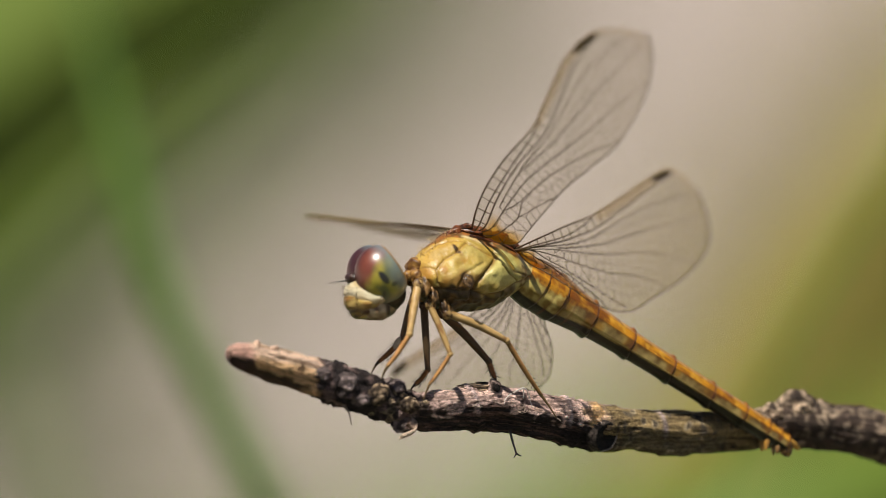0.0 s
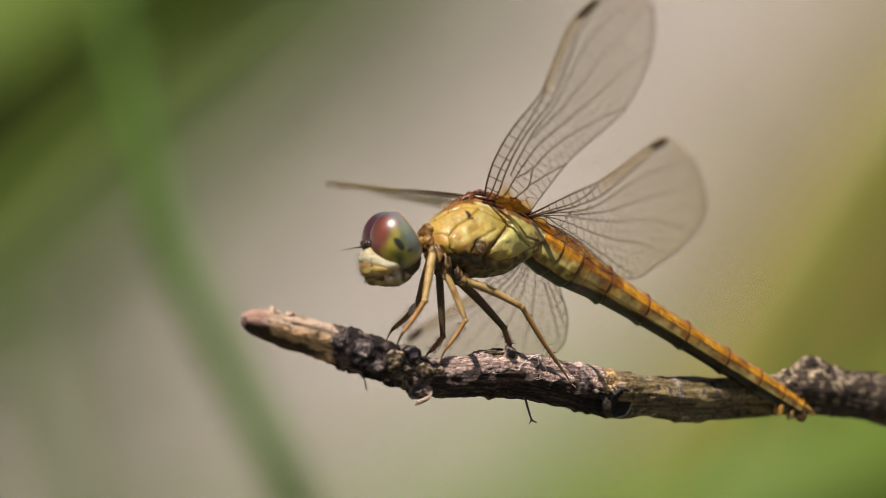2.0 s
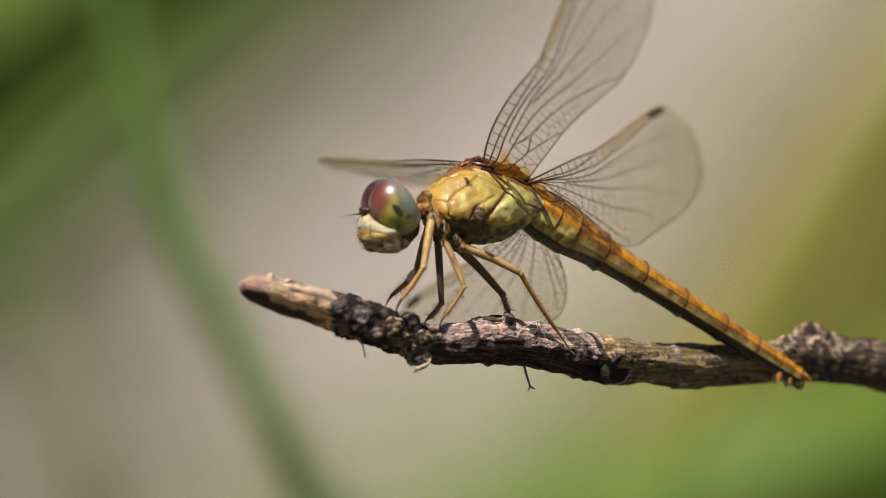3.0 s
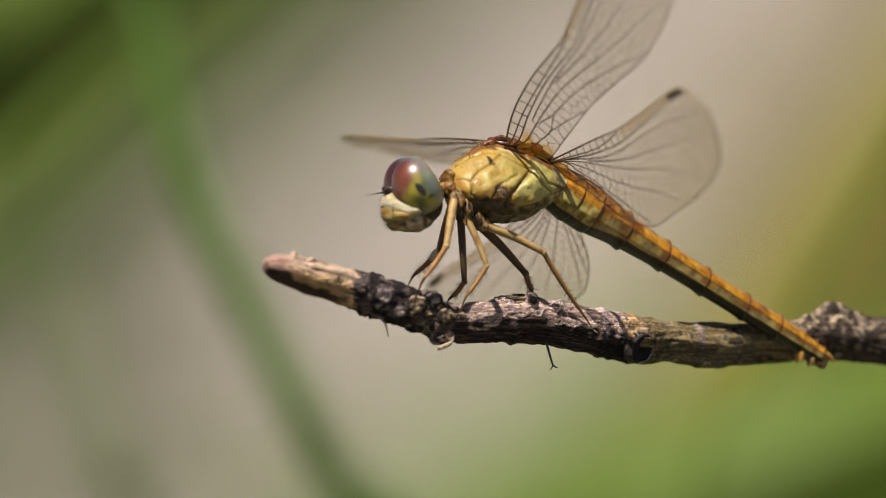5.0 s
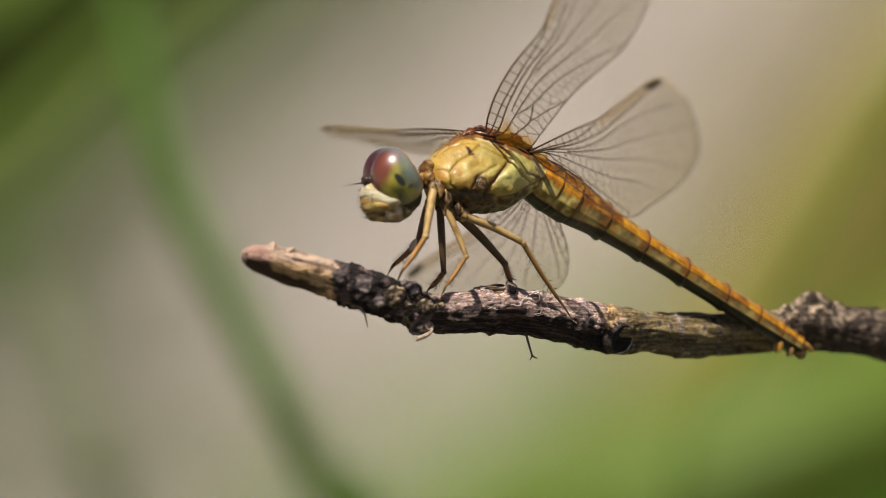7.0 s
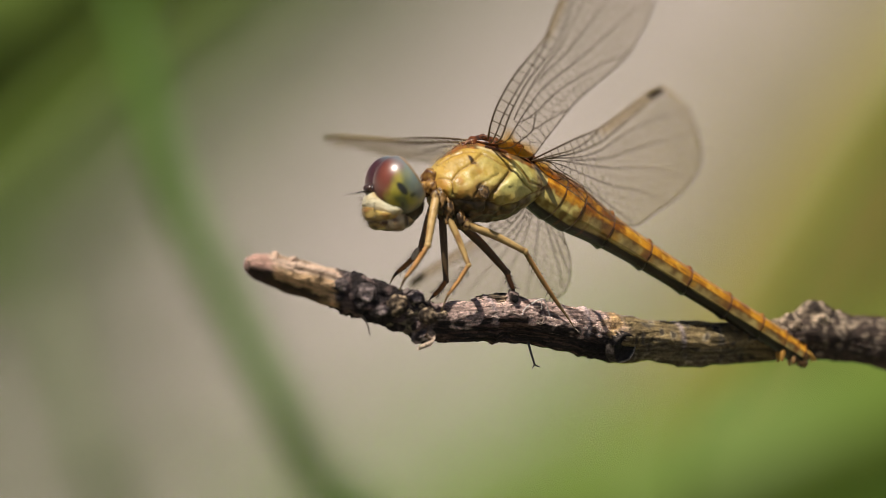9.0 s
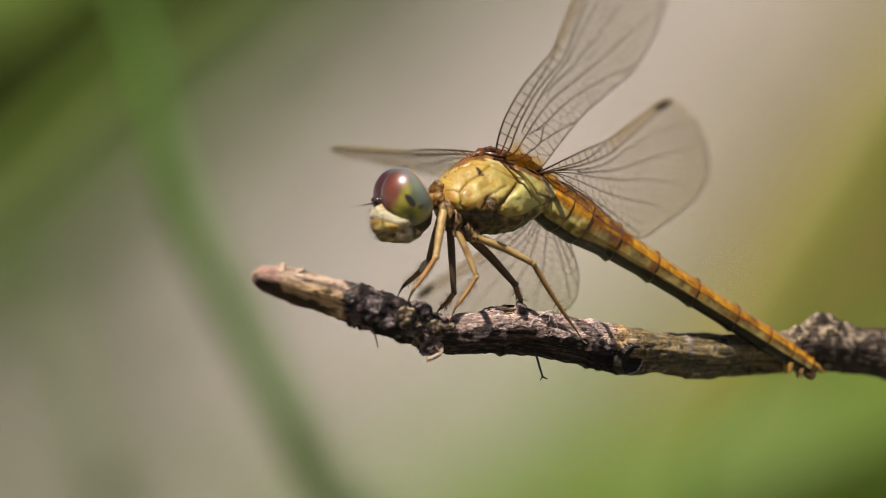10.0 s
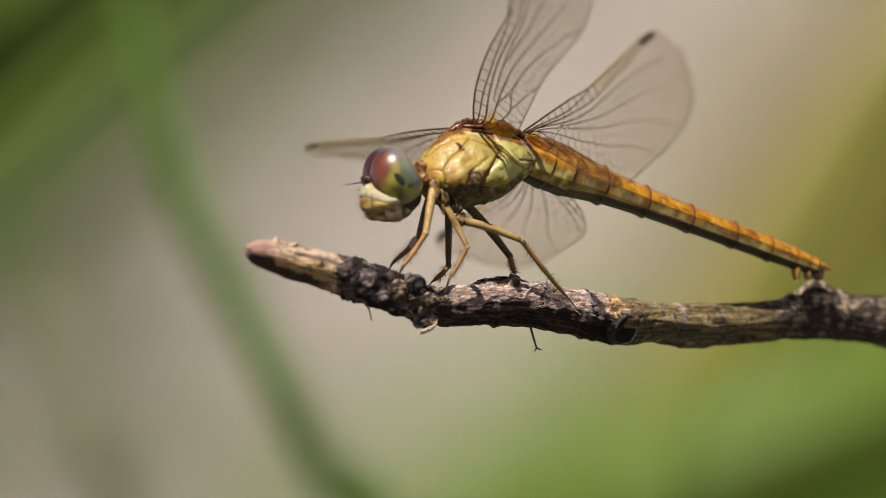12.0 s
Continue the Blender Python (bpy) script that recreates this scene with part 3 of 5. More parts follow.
def thorax():
    """The box of the thorax, with bulging side plates parted by sunken seams."""
    prof = spline([(-4.7, 0.1, -1.2, 0.75), (-4.4, 0.75, -2.0, 1.55), (-3.5, 1.6, -2.6, 2.3), (-2.0, 2.5, -3.0, 2.85), (-0.4, 2.95, -3.1, 3.05),
                   (1.2, 2.6, -2.95, 2.95), (2.3, 2.15, -2.6, 2.6), (3.1, 1.75, -2.1, 2.15), (3.9, 1.25, -1.75, 1.6), (4.7, 0.85, -1.65, 1.35)], 190)
    n, verts, cols = 200, [], []
    for x, top, bottom, wide in prof:
        mid, half = (top + bottom) / 2, (top - bottom) / 2
        for j in range(n):
            a = 2 * math.pi * j / n
            c, s = math.cos(a), math.sin(a)
            y = wide * math.copysign(abs(c) ** 0.58, c) * (1 - 0.36 * step(-0.6, 1.0, s))
            z = mid + half * math.copysign(abs(s) ** 0.85, s)
            sunk = dark = 0.0
            if abs(c) > 0.12:
                for line, w, deep in SEAMS:
                    d = seam_distance(x, z, line)
                    sunk = max(sunk, deep * (0.55 * math.exp(-(d / (w * 1.6)) ** 2) + 0.5 * math.exp(-d / 0.22)))
                    dark = max(dark, deep * math.exp(-(d / w) ** 2))
            belly = step(-1.9, -2.5, z)
            k = 1 - 0.11 * sunk + 0.045 * wobble((x, y, z), 0.75) + 0.02 * wobble((x, y, z), 1.9, 3) + 0.006 * wobble((x, y, z), 5.0, 8) + 0.004 * wobble((x, y, z), 9.0)
            k += belly * (0.06 * wobble((x, y, z), 1.4, 12) + 0.02 * wobble((x, y, z), 3.6, 14))
            # plates stand at slightly different heights, split by the main seam
            plate = float(np.interp(z, [p[0] for p in DEEP_SEAM], [p[1] for p in DEEP_SEAM]))
            k += 0.05 * step(-0.12, 0.12, x - plate) * step(-2.2, -1.0, z) * step(2.4, 1.2, z)
            low = float(np.interp(x, [p[0] for p in LOW_EDGE], [p[1] for p in LOW_EDGE]))
            tint = wobble((x, y, z), 0.9, 2)
            mottle = wobble((x, y, z), 2.2, 21)
            col = lerp((0.52, 0.42, 0.13), (0.42, 0.28, 0.05), clamp(0.4 + 1.1 * tint + 0.4 * mottle))
            # the pale lemon plate behind the main seam
            lemon = step(-0.05, 0.2, x - plate) * step(-2.4, -1.9, z) * step(2.9, 2.4, x + 0.35 * z)
            col = lerp(col, (0.57, 0.52, 0.18), 0.9 * lemon)
            col = lerp(col, (0.55, 0.3, 0.04), 0.55 * step(-1.4, -3.4, x - 0.9 * z + 0.8 * tint) * step(-2.6, -1.0, z))
            # rust along the back, under the wings
            ridge = float(np.interp(x, [p[0] for p in RIDGE], [p[1] for p in RIDGE]))
            back = step(ridge, ridge + 0.25, z + 0.15 * wobble((x, y, z), 1.5))
            col = lerp(col, lerp((0.3, 0.085, 0.012), (0.07, 0.018, 0.005), clamp(0.45 + 1.6 * mottle)), 0.85 * back)
            col = lerp(col, (0.78, 0.66, 0.34), 0.7 * math.exp(-((z - ridge - 0.25) / 0.13) ** 2) * step(-1.3, -0.9, x) * step(0.6, 0.0, x))
            col = lerp(col, (0.42, 0.19, 0.03), 0.7 * step(0.0, 0.35, wobble((x, y, z), 1.0, 9)) * step(0.2, -0.8, z) * step(0.0, -1.0, x))
            col = lerp(col, (0.36, 0.17, 0.03), 0.75 * step(-1.0, -2.1, z + 0.25 * tint) * step(-3.9, -3.4, x) * step(-1.4, -2.2, x))
            # waist
            col = lerp(col, lerp((0.6, 0.48, 0.2), (0.16, 0.08, 0.02), clamp(0.5 + 1.8 * mottle)), 0.8 * step(3.1, 3.5, x) * step(0.7, 0.2, z))
            col = lerp(col, (0.1, 0.03, 0.008), 0.8 * step(3.0, 3.4, x) * step(0.5, 0.9, z))
            for (sx, sz), rx, rz, amount in SPOTS:
                q = math.hypot((x - sx + 0.25 * (z - sz)) / rx, (z - sz) / rz)
                col = lerp(col, (0.3, 0.15, 0.03), 0.6 * amount * step(1.7, 1.0, q + 0.4 * wobble((x, y, z), 2.0)))
                col = lerp(col, (0.035, 0.02, 0.01), amount * step(1.1, 0.75, q + 0.35 * wobble((x, y, z), 2.5)))
            col = lerp(col, (0.14, 0.06, 0.015), 0.8 * dark)
            col = lerp(col, (0.36, 0.2, 0.04), 0.25 * sunk)
            # dark mottle below LOW_EDGE, with the shade under the flank painted in
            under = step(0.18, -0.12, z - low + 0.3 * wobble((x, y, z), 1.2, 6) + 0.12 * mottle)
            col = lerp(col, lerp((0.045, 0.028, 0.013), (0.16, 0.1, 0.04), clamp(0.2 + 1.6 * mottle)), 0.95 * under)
            verts.append((x, y * k, z * k))
            cols.append(col)
    s = Shape()
    s.add(verts, grid_faces(len(prof), n) + [tuple(range(n))[::-1], tuple(range((len(prof) - 1) * n, len(prof) * n))], cols)
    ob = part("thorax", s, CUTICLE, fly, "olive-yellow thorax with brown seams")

    # wing hinges: folded ridges along the back and short struts out to each wing root
    def ridge_of(points, r, seed):
        s = Shape()
        line = spline(points, 26)
        tube(s, line, [r * (0.35 + 0.65 * math.sin(math.pi * (i + 1) / 27)) * (1 + 0.3 * wobble((i * 0.35, seed, 0), 1.0)) for i in range(26)],
             lambda i, j, t, a: lerp((0.19, 0.055, 0.013), (0.02, 0.007, 0.004), clamp(0.5 + 1.5 * wobble((t * 7, math.cos(a), math.sin(a)), 1.2, seed))), 18, True,
             lambda t, a: 1 + 0.6 * wobble((t * 5, math.cos(a) * 1.6, math.sin(a) * 1.6), 1.0, seed + 3) + 0.2 * wobble((t * 16, math.cos(a) * 3, math.sin(a) * 3), 1.0, seed))
        part("wing_hinge", s, FACE, ob, "rust-brown folded wing hinge")

    ridge_of([(-2.2, 0, 2.3), (-1.0, 0, 2.75), (0.4, 0, 2.75), (1.7, 0, 2.4), (3.0, 0, 1.75), (4.2, 0, 1.2)], 0.42, 1)
    for side in (-1, 1):
        for k, (points, r) in enumerate((([(-1.9, 0.95, 2.2), (-1.0, 1.25, 2.5), (0.1, 1.45, 2.5), (1.0, 1.6, 2.25)], 0.34), ([(0.3, 1.7, 2.25), (1.3, 1.75, 1.95), (2.3, 1.75, 1.6), (3.3, 1.5, 1.15)], 0.36),
                                         ([(-0.9, 1.5, 2.5), (-0.2, 1.9, 2.1), (0.9, 2.1, 1.85), (2.0, 2.1, 1.5)], 0.16), ([(-1.0, 0.8, 2.55), (-0.5, 1.3, 2.75), (-0.2, 1.9, 2.6)], 0.26),
                                         ([(1.7, 0.9, 2.2), (2.3, 1.4, 2.1), (2.7, 1.9, 1.75)], 0.28), ([(2.6, 0.6, 1.8), (3.3, 1.0, 1.45), (4.1, 1.0, 0.95)], 0.42),
                                         ([(-0.6, 2.0, 1.85), (0.4, 2.1, 1.5), (1.4, 2.05, 1.2), (2.4, 1.9, 0.95), (3.3, 1.55, 0.55)], 0.17))):
            ridge_of([(x, y * side, z) for x, y, z in points], r, 5 + k + 9 * side)

    # hip joints, crumpled and tan, under the flank
    for p, r in (((-8.17, -1.70, -2.80), 0.6), ((-7.46, -1.80, -3.47), 0.55), ((-7.59, -1.60, -4.14), 0.5), ((-6.49, -1.60, -4.26), 0.6), ((-6.93, 0.90, -2.97), 0.6), ((-5.88, 0.90, -3.98), 0.6), ((-4.98, 0.80, -4.32), 0.6)):
        s = Shape()
        p = TURN.inverted() @ (Vector(p) - HUB)
        seed = p.x + p.y
        ball(s, p, (r * 0.55, r * 0.6, r * 1.2), lambda d: lerp((0.035, 0.02, 0.01), (0.36, 0.2, 0.07), clamp(0.2 + 1.8 * wobble(d, 1.3, seed))), None, 24, 32,
             lambda d: 1 + 0.4 * wobble(d, 1.3, seed) + 0.12 * wobble(d, 3.5, seed))
        part("hip_joint", s, LEG, ob, "crumpled tan and brown hip joint")

    # breathing hole low on the flank
    s = Shape()
    ball(s, (-1.72, -2.5, -2.0), (0.42, 0.2, 0.5), lambda d: lerp((0.2, 0.12, 0.05), (0.04, 0.022, 0.012), clamp(0.6 + 1.6 * wobble(d, 2.2, 3))), None, 30, 40, lambda d: 1 + 0.35 * wobble(d, 1.8) + 0.15 * wobble(d, 4.5))
    part("breathing_hole", s, CUTICLE, ob, "small crumpled dark-brown breathing hole")

    # collar behind the head
    s = Shape()
    for x, y, z, rx, ry, rz in ((-4.7, 0, 0.15, 0.55, 1.1, 0.75), (-4.9, -0.4, -0.75, 0.5, 0.7, 0.65), (-5.2, 0, -0.6, 0.6, 0.5, 0.5), (-4.7, 0.5, -0.7, 0.5, 0.7, 0.6)):
        ball(s, (x, y, z), (rx, ry, rz), lambda d: lerp((0.4, 0.22, 0.06), (0.1, 0.04, 0.015), clamp(0.5 + 1.0 * wobble(d, 1.9, y + z))), None, 24, 32, lambda d: 0.85 + 0.16 * wobble(d, 1.6, z) + 0.06 * wobble(d, 5, z))
    part("neck_collar", s, CUTICLE, ob, "brown-mottled neck collar")

    # fine hairs on the shoulders
    s = Shape()
    rnd = random.Random(5)
    for _ in range(150):
        x = rnd.uniform(-4.5, -1.2)
        y = rnd.uniform(-1.9, 1.9)
        i = int(np.argmin(abs(prof[:, 0] - x)))
        top, wide = prof[i][1], prof[i][3]
        z = top * math.sqrt(max(0.05, 1 - (y / wide) ** 2)) - 0.1
        cone(s, (x, y, z), (x - rnd.uniform(0.2, 0.5), y * 1.15, z + rnd.uniform(0.3, 0.6)), 0.012, (0.55, 0.4, 0.2), 3)
    part("hair_fringe", s, LEG, ob, "fine pale hairs")
    return ob


THORAX = thorax()


def abdomen():
    """Ten rings, each overlapping the next: amber above, pale panels on the flanks, dark keel below."""
    bounds = [-0.7, 1.5, 3.3, 6.3, 10.0, 13.85, 17.65, 20.75, 23.0, 24.2, 24.9]
    tall = lambda x: float(np.interp(x, [-0.7, 0.2, 1.2, 3.0, 4.5, 6.4, 10, 14, 18, 21, 23, 25.4], [1.35, 1.7, 1.82, 1.82, 1.6, 1.3, 1.07, 0.97, 0.91, 0.87, 0.77, 0.6]))
    outline = [(-90, 1.0), (-62, 1.0), (-30, 1.06), (6, 1.04), (45, 0.98), (90, 1.15)]

    def section(a):
        """Roof, flank and dark keel seen end on: five soft-edged facets a side."""
        deg = math.degrees(math.asin(max(-1, min(1, math.sin(a)))))
        for (d0, r0), (d1, r1) in zip(outline, outline[1:]):
            if deg <= d1 + 1e-6:
                u0, u1, u = radians(d0), radians(d1), radians(deg)
                flat = r0 * r1 * math.sin(u1 - u0) / (r0 * math.sin(u - u0) + r1 * math.sin(u1 - u) + 1e-9)
                return 0.8 * flat + 0.2
        return 1.0

    first = None
    for k in range(10):
        x0, x1 = bounds[k], bounds[k + 1]
        rows, n = max(12, int((x1 - x0) * 9)), 88
        verts, cols = [], []
        for i in range(rows + 3):
            t = min(max((i - 1) / rows, 0), 1)
            x = x0 + (x1 - x0) * t + (0.16 if i == rows + 2 else 0) - (0.1 if i == 0 else 0)
            flare = 1 + 0.035 * t ** 6 - (0.09 if i in (0, rows + 2) else 0) - 0.035 * math.exp(-(t / 0.08) ** 2)
            h = tall(x0 + (x1 - x0) * t) * flare
            for j in range(n):
                a = 2 * math.pi * j / n
                c, sn = math.cos(a), math.sin(a)
                r = section(a)
                crest = 0.12 * step(0.9, 0.97, t) * math.exp(-((sn - 1) / 0.12) ** 2) if k > 1 else 0
                tooth = 0.13 * step(0.86, 1.0, t) * math.exp(-((sn + 0.85) / 0.14) ** 2) if k > 1 else 0
                y = 1.02 * h * c * r
                z = h * sn * r * (1 + crest + tooth)
                x += 0.25 * tooth
                f = sn * r
                q = wobble((x * 0.9, y, z), 1.1, 5)
                q2 = wobble((x * 2.2, y * 2, z * 2), 1.1, 15)
                carina = math.exp(-((x - 4.35) / 0.06) ** 2) + math.exp(-((x - 2.35) / 0.06) ** 2)
                # amber roof
                fleck = wobble((x * 0.5, y * 5, z * 5), 1.0, 33)
                col = lerp((0.58, 0.26, 0.014), (0.22, 0.07, 0.005), clamp(0.28 + 1.2 * q + 0.45 * step(9, 5, x) + 0.8 * fleck))
                col = lerp(col, (0.2, 0.07, 0.008), 0.6 * math.exp(-((sn - 1) / 0.01) ** 2))
                col = lerp(col, (0.75, 0.42, 0.05), (0.6 - 0.3 * step(8, 5, x)) * step(0.1, 0.35, q2) * step(0.1, 0.3, t))
                col = lerp(col, (0.3, 0.1, 0.008), 0.6 * step(0.84, 0.94, t + 0.1 * q2) * step(5, 7, x))
                # flank with a pale see-through panel in each ring
                flank = lerp((0.34, 0.18, 0.02), (0.15, 0.065, 0.01), clamp(0.5 + 1.5 * q + 0.6 * q2))
                pane = step(0.06, 0.25, t + 0.2 * q) * step(0.86, 0.7, t + 0.2 * q) * step(0.12, -0.12, f + 0.12 + 0.15 * q2 - 0.12 * math.sin(3.1 * t))
                flank = lerp(flank, lerp((0.46, 0.35, 0.12), (0.15, 0.09, 0.022), clamp(0.35 + 0.5 * q2 + 0.6 * q + 1.1 * (f + 0.3))), 0.9 * pane)
                flank = lerp(flank, (0.13, 0.045, 0.008), 0.55 * (step(0.78, 0.88, t) + step(0.1, 0.03, t)) * step(0.3, 0.05, f + 0.3 * q2))
                col = lerp(flank, col, step(0.08, 0.16, f + (0.3 + 0.12 * wobble((x * 3, 0, 0), 1.0, 4)) * step(7, 3, x)))
                col = lerp(col, (0.1, 0.03, 0.006), 0.75 * math.exp(-((f - 0.1) / 0.035) ** 2) * step(4, 7, x))
                low = float(np.interp(x, [0, 3, 6, 12, 25], [-0.78, -0.76, -0.66, -0.56, -0.5]))
                col = lerp(col, (0.7, 0.55, 0.2), 0.7 * math.exp(-((f - low - 0.06) / 0.035) ** 2) * step(4, 7, x))
                col = lerp(col, lerp((0.6, 0.5, 0.16), (0.26, 0.17, 0.035), clamp(0.5 + 1.8 * q2)), 0.85 * step(3.6, 3.0, x) * step(-0.05, -0.2, f + 0.2 * q2))
                col = lerp(col, (0.012, 0.009, 0.007), 0.97 * step(0.0, -0.06, f + 0.05 * q - low))
                col = lerp(col, RUST, 0.65 * step(0.95, 0.98, t) * step(low - 0.05, low + 0.1, f))
                col = lerp(col, RUST, clamp(carina) * 0.8)
                col = lerp(col, INK, 0.9 * math.exp(-((x - 1.1) / 0.42) ** 2) * math.exp(-((sn - 0.72) / 0.2) ** 2))
                verts.append((x, y, z))
                cols.append(col)
        s = Shape()
        s.add(verts, grid_faces(rows + 3, n) + [tuple(range(n))[::-1], tuple(range((rows + 2) * n, (rows + 3) * n))], cols)
        if first is None:
            first = part("abdomen", s, ABDOMEN, fly, "slender amber abdomen with dark rings and keel")
        else:
            part("abdomen_segment", s, ABDOMEN, first)
    for side in (-1, 1):
        s = Shape()
        tube(s, spline([(24.6, 0.22 * side, 0.3), (25.4, 0.3 * side, 0.25), (26.25, 0.22 * side, 0.1)], 9), [0.1, 0.16, 0.19, 0.19, 0.18, 0.15, 0.12, 0.08, 0.02], (0.55, 0.3, 0.06), 10)
        part("cercus", s, ABDOMEN, first, "pointed tail appendage")
        s = Shape()
        tube(s, spline([(23.3, 0.3 * side, -0.6), (23.5, 0.32 * side, -1.1), (23.6, 0.34 * side, -1.45)], 7), [0.22, 0.25, 0.24, 0.2, 0.15, 0.1, 0.03], (0.5, 0.26, 0.05), 8)
        part("ovipositor_flap", s, ABDOMEN, first, "small amber flap under the tail")
    s = Shape()
    rough = lambda d: lerp((0.42, 0.22, 0.06), (0.13, 0.06, 0.025), clamp(0.5 + 1.5 * wobble(d, 2)))
    ball(s, (24.9, 0, -0.05), (0.75, 0.5, 0.55), rough, None, 24, 30, lambda d: 1 + 0.2 * wobble(d, 3) + 0.1 * wobble(d, 7))
    ball(s, (25.2, 0, -0.5), (0.55, 0.42, 0.4), rough, None, 20, 26, lambda d: 1 + 0.25 * wobble(d, 2.6, 5) + 0.1 * wobble(d, 7))
    part("tail_tip", s, ABDOMEN, first)
    s = Shape()
    rnd = random.Random(21)
    for _ in range(90):
        a, x = rnd.uniform(0, 2 * math.pi), rnd.uniform(24.3, 25.5)
        c, sn = math.cos(a), math.sin(a)
        cone(s, (x, 0.42 * c, -0.2 + 0.55 * sn), (x + rnd.uniform(0.15, 0.45), 0.62 * c, -0.2 + 0.8 * sn), 0.013, (0.3, 0.2, 0.1), 3)
    part("tail_bristles", s, LEG, first, "short brown tail bristles")
    for side in (-1, 1):
        s = Shape()
        tube(s, spline([(24.3, 0.28 * side, -0.5), (24.45, 0.32 * side, -0.9), (24.65, 0.3 * side, -1.2)], 7), [0.16, 0.2, 0.2, 0.17, 0.13, 0.08, 0.02], (0.3, 0.17, 0.06), 8)
        part("ovipositor_flap", s, ABDOMEN, first, "small brown flap under the tail")
    return first


ABDOMEN_OB = abdomen()


# ---- head ----
def eye_colour(side):
    """Red-brown over the crown, a smoky blue rim behind, yellow-green below with one dark fleck, and shade painted into
    the bottom.
    """
    def f(d):
        out = d.y * side
        crown = d.z * 0.75 - d.x * 0.62 - 0.55 * out + 0.12
        rim = step(-0.22, 0.5, d.x * 0.9 + 0.25 * d.z - 0.1 + 0.1 * wobble(d, 2.5, 2))
        maroon = lerp((0.05, 0.008, 0.008), (0.19, 0.04, 0.016), step(-0.1, 0.75, out + 0.25 * d.z))
        green = lerp((0.38, 0.32, 0.03), (0.14, 0.145, 0.035), clamp(0.4 + 1.5 * wobble(d, 2.6, 6)))
        c = lerp(green, maroon, step(0.0, 0.4, crown + 0.12 * wobble(d, 3)))
        c = lerp(c, lerp((0.18, 0.235, 0.25), (0.26, 0.3, 0.29), step(0.1, -0.5, d.z)), 0.85 * rim)
        c = lerp(c, (0.3, 0.2, 0.1), 0.8 * step(0.72, 0.86, d.x))
        # grey-green darkening at the bottom stands for the shade there
        c = lerp(c, (0.1, 0.12, 0.1), 0.8 * step(-0.42, -0.75, d.z + 0.1 * wobble(d, 3, 8)))
        if out > 0:
            fleck = math.hypot((d.x + 0.14 + 0.4 * (d.z - 0.1)) / 0.14, (d.z - 0.1) / 0.25)
            c = lerp(c, (0.008, 0.008, 0.006), step(1.15, 0.75, fleck))
            smudge = min(math.hypot((d.x - 0.2) / 0.13, (d.z + 0.2) / 0.08), math.hypot((d.x + 0.25) / 0.07, (d.z + 0.45) / 0.12))
            c = lerp(c, (0.04, 0.04, 0.015), 0.8 * step(1.3, 0.6, smudge))
        return c
    return f


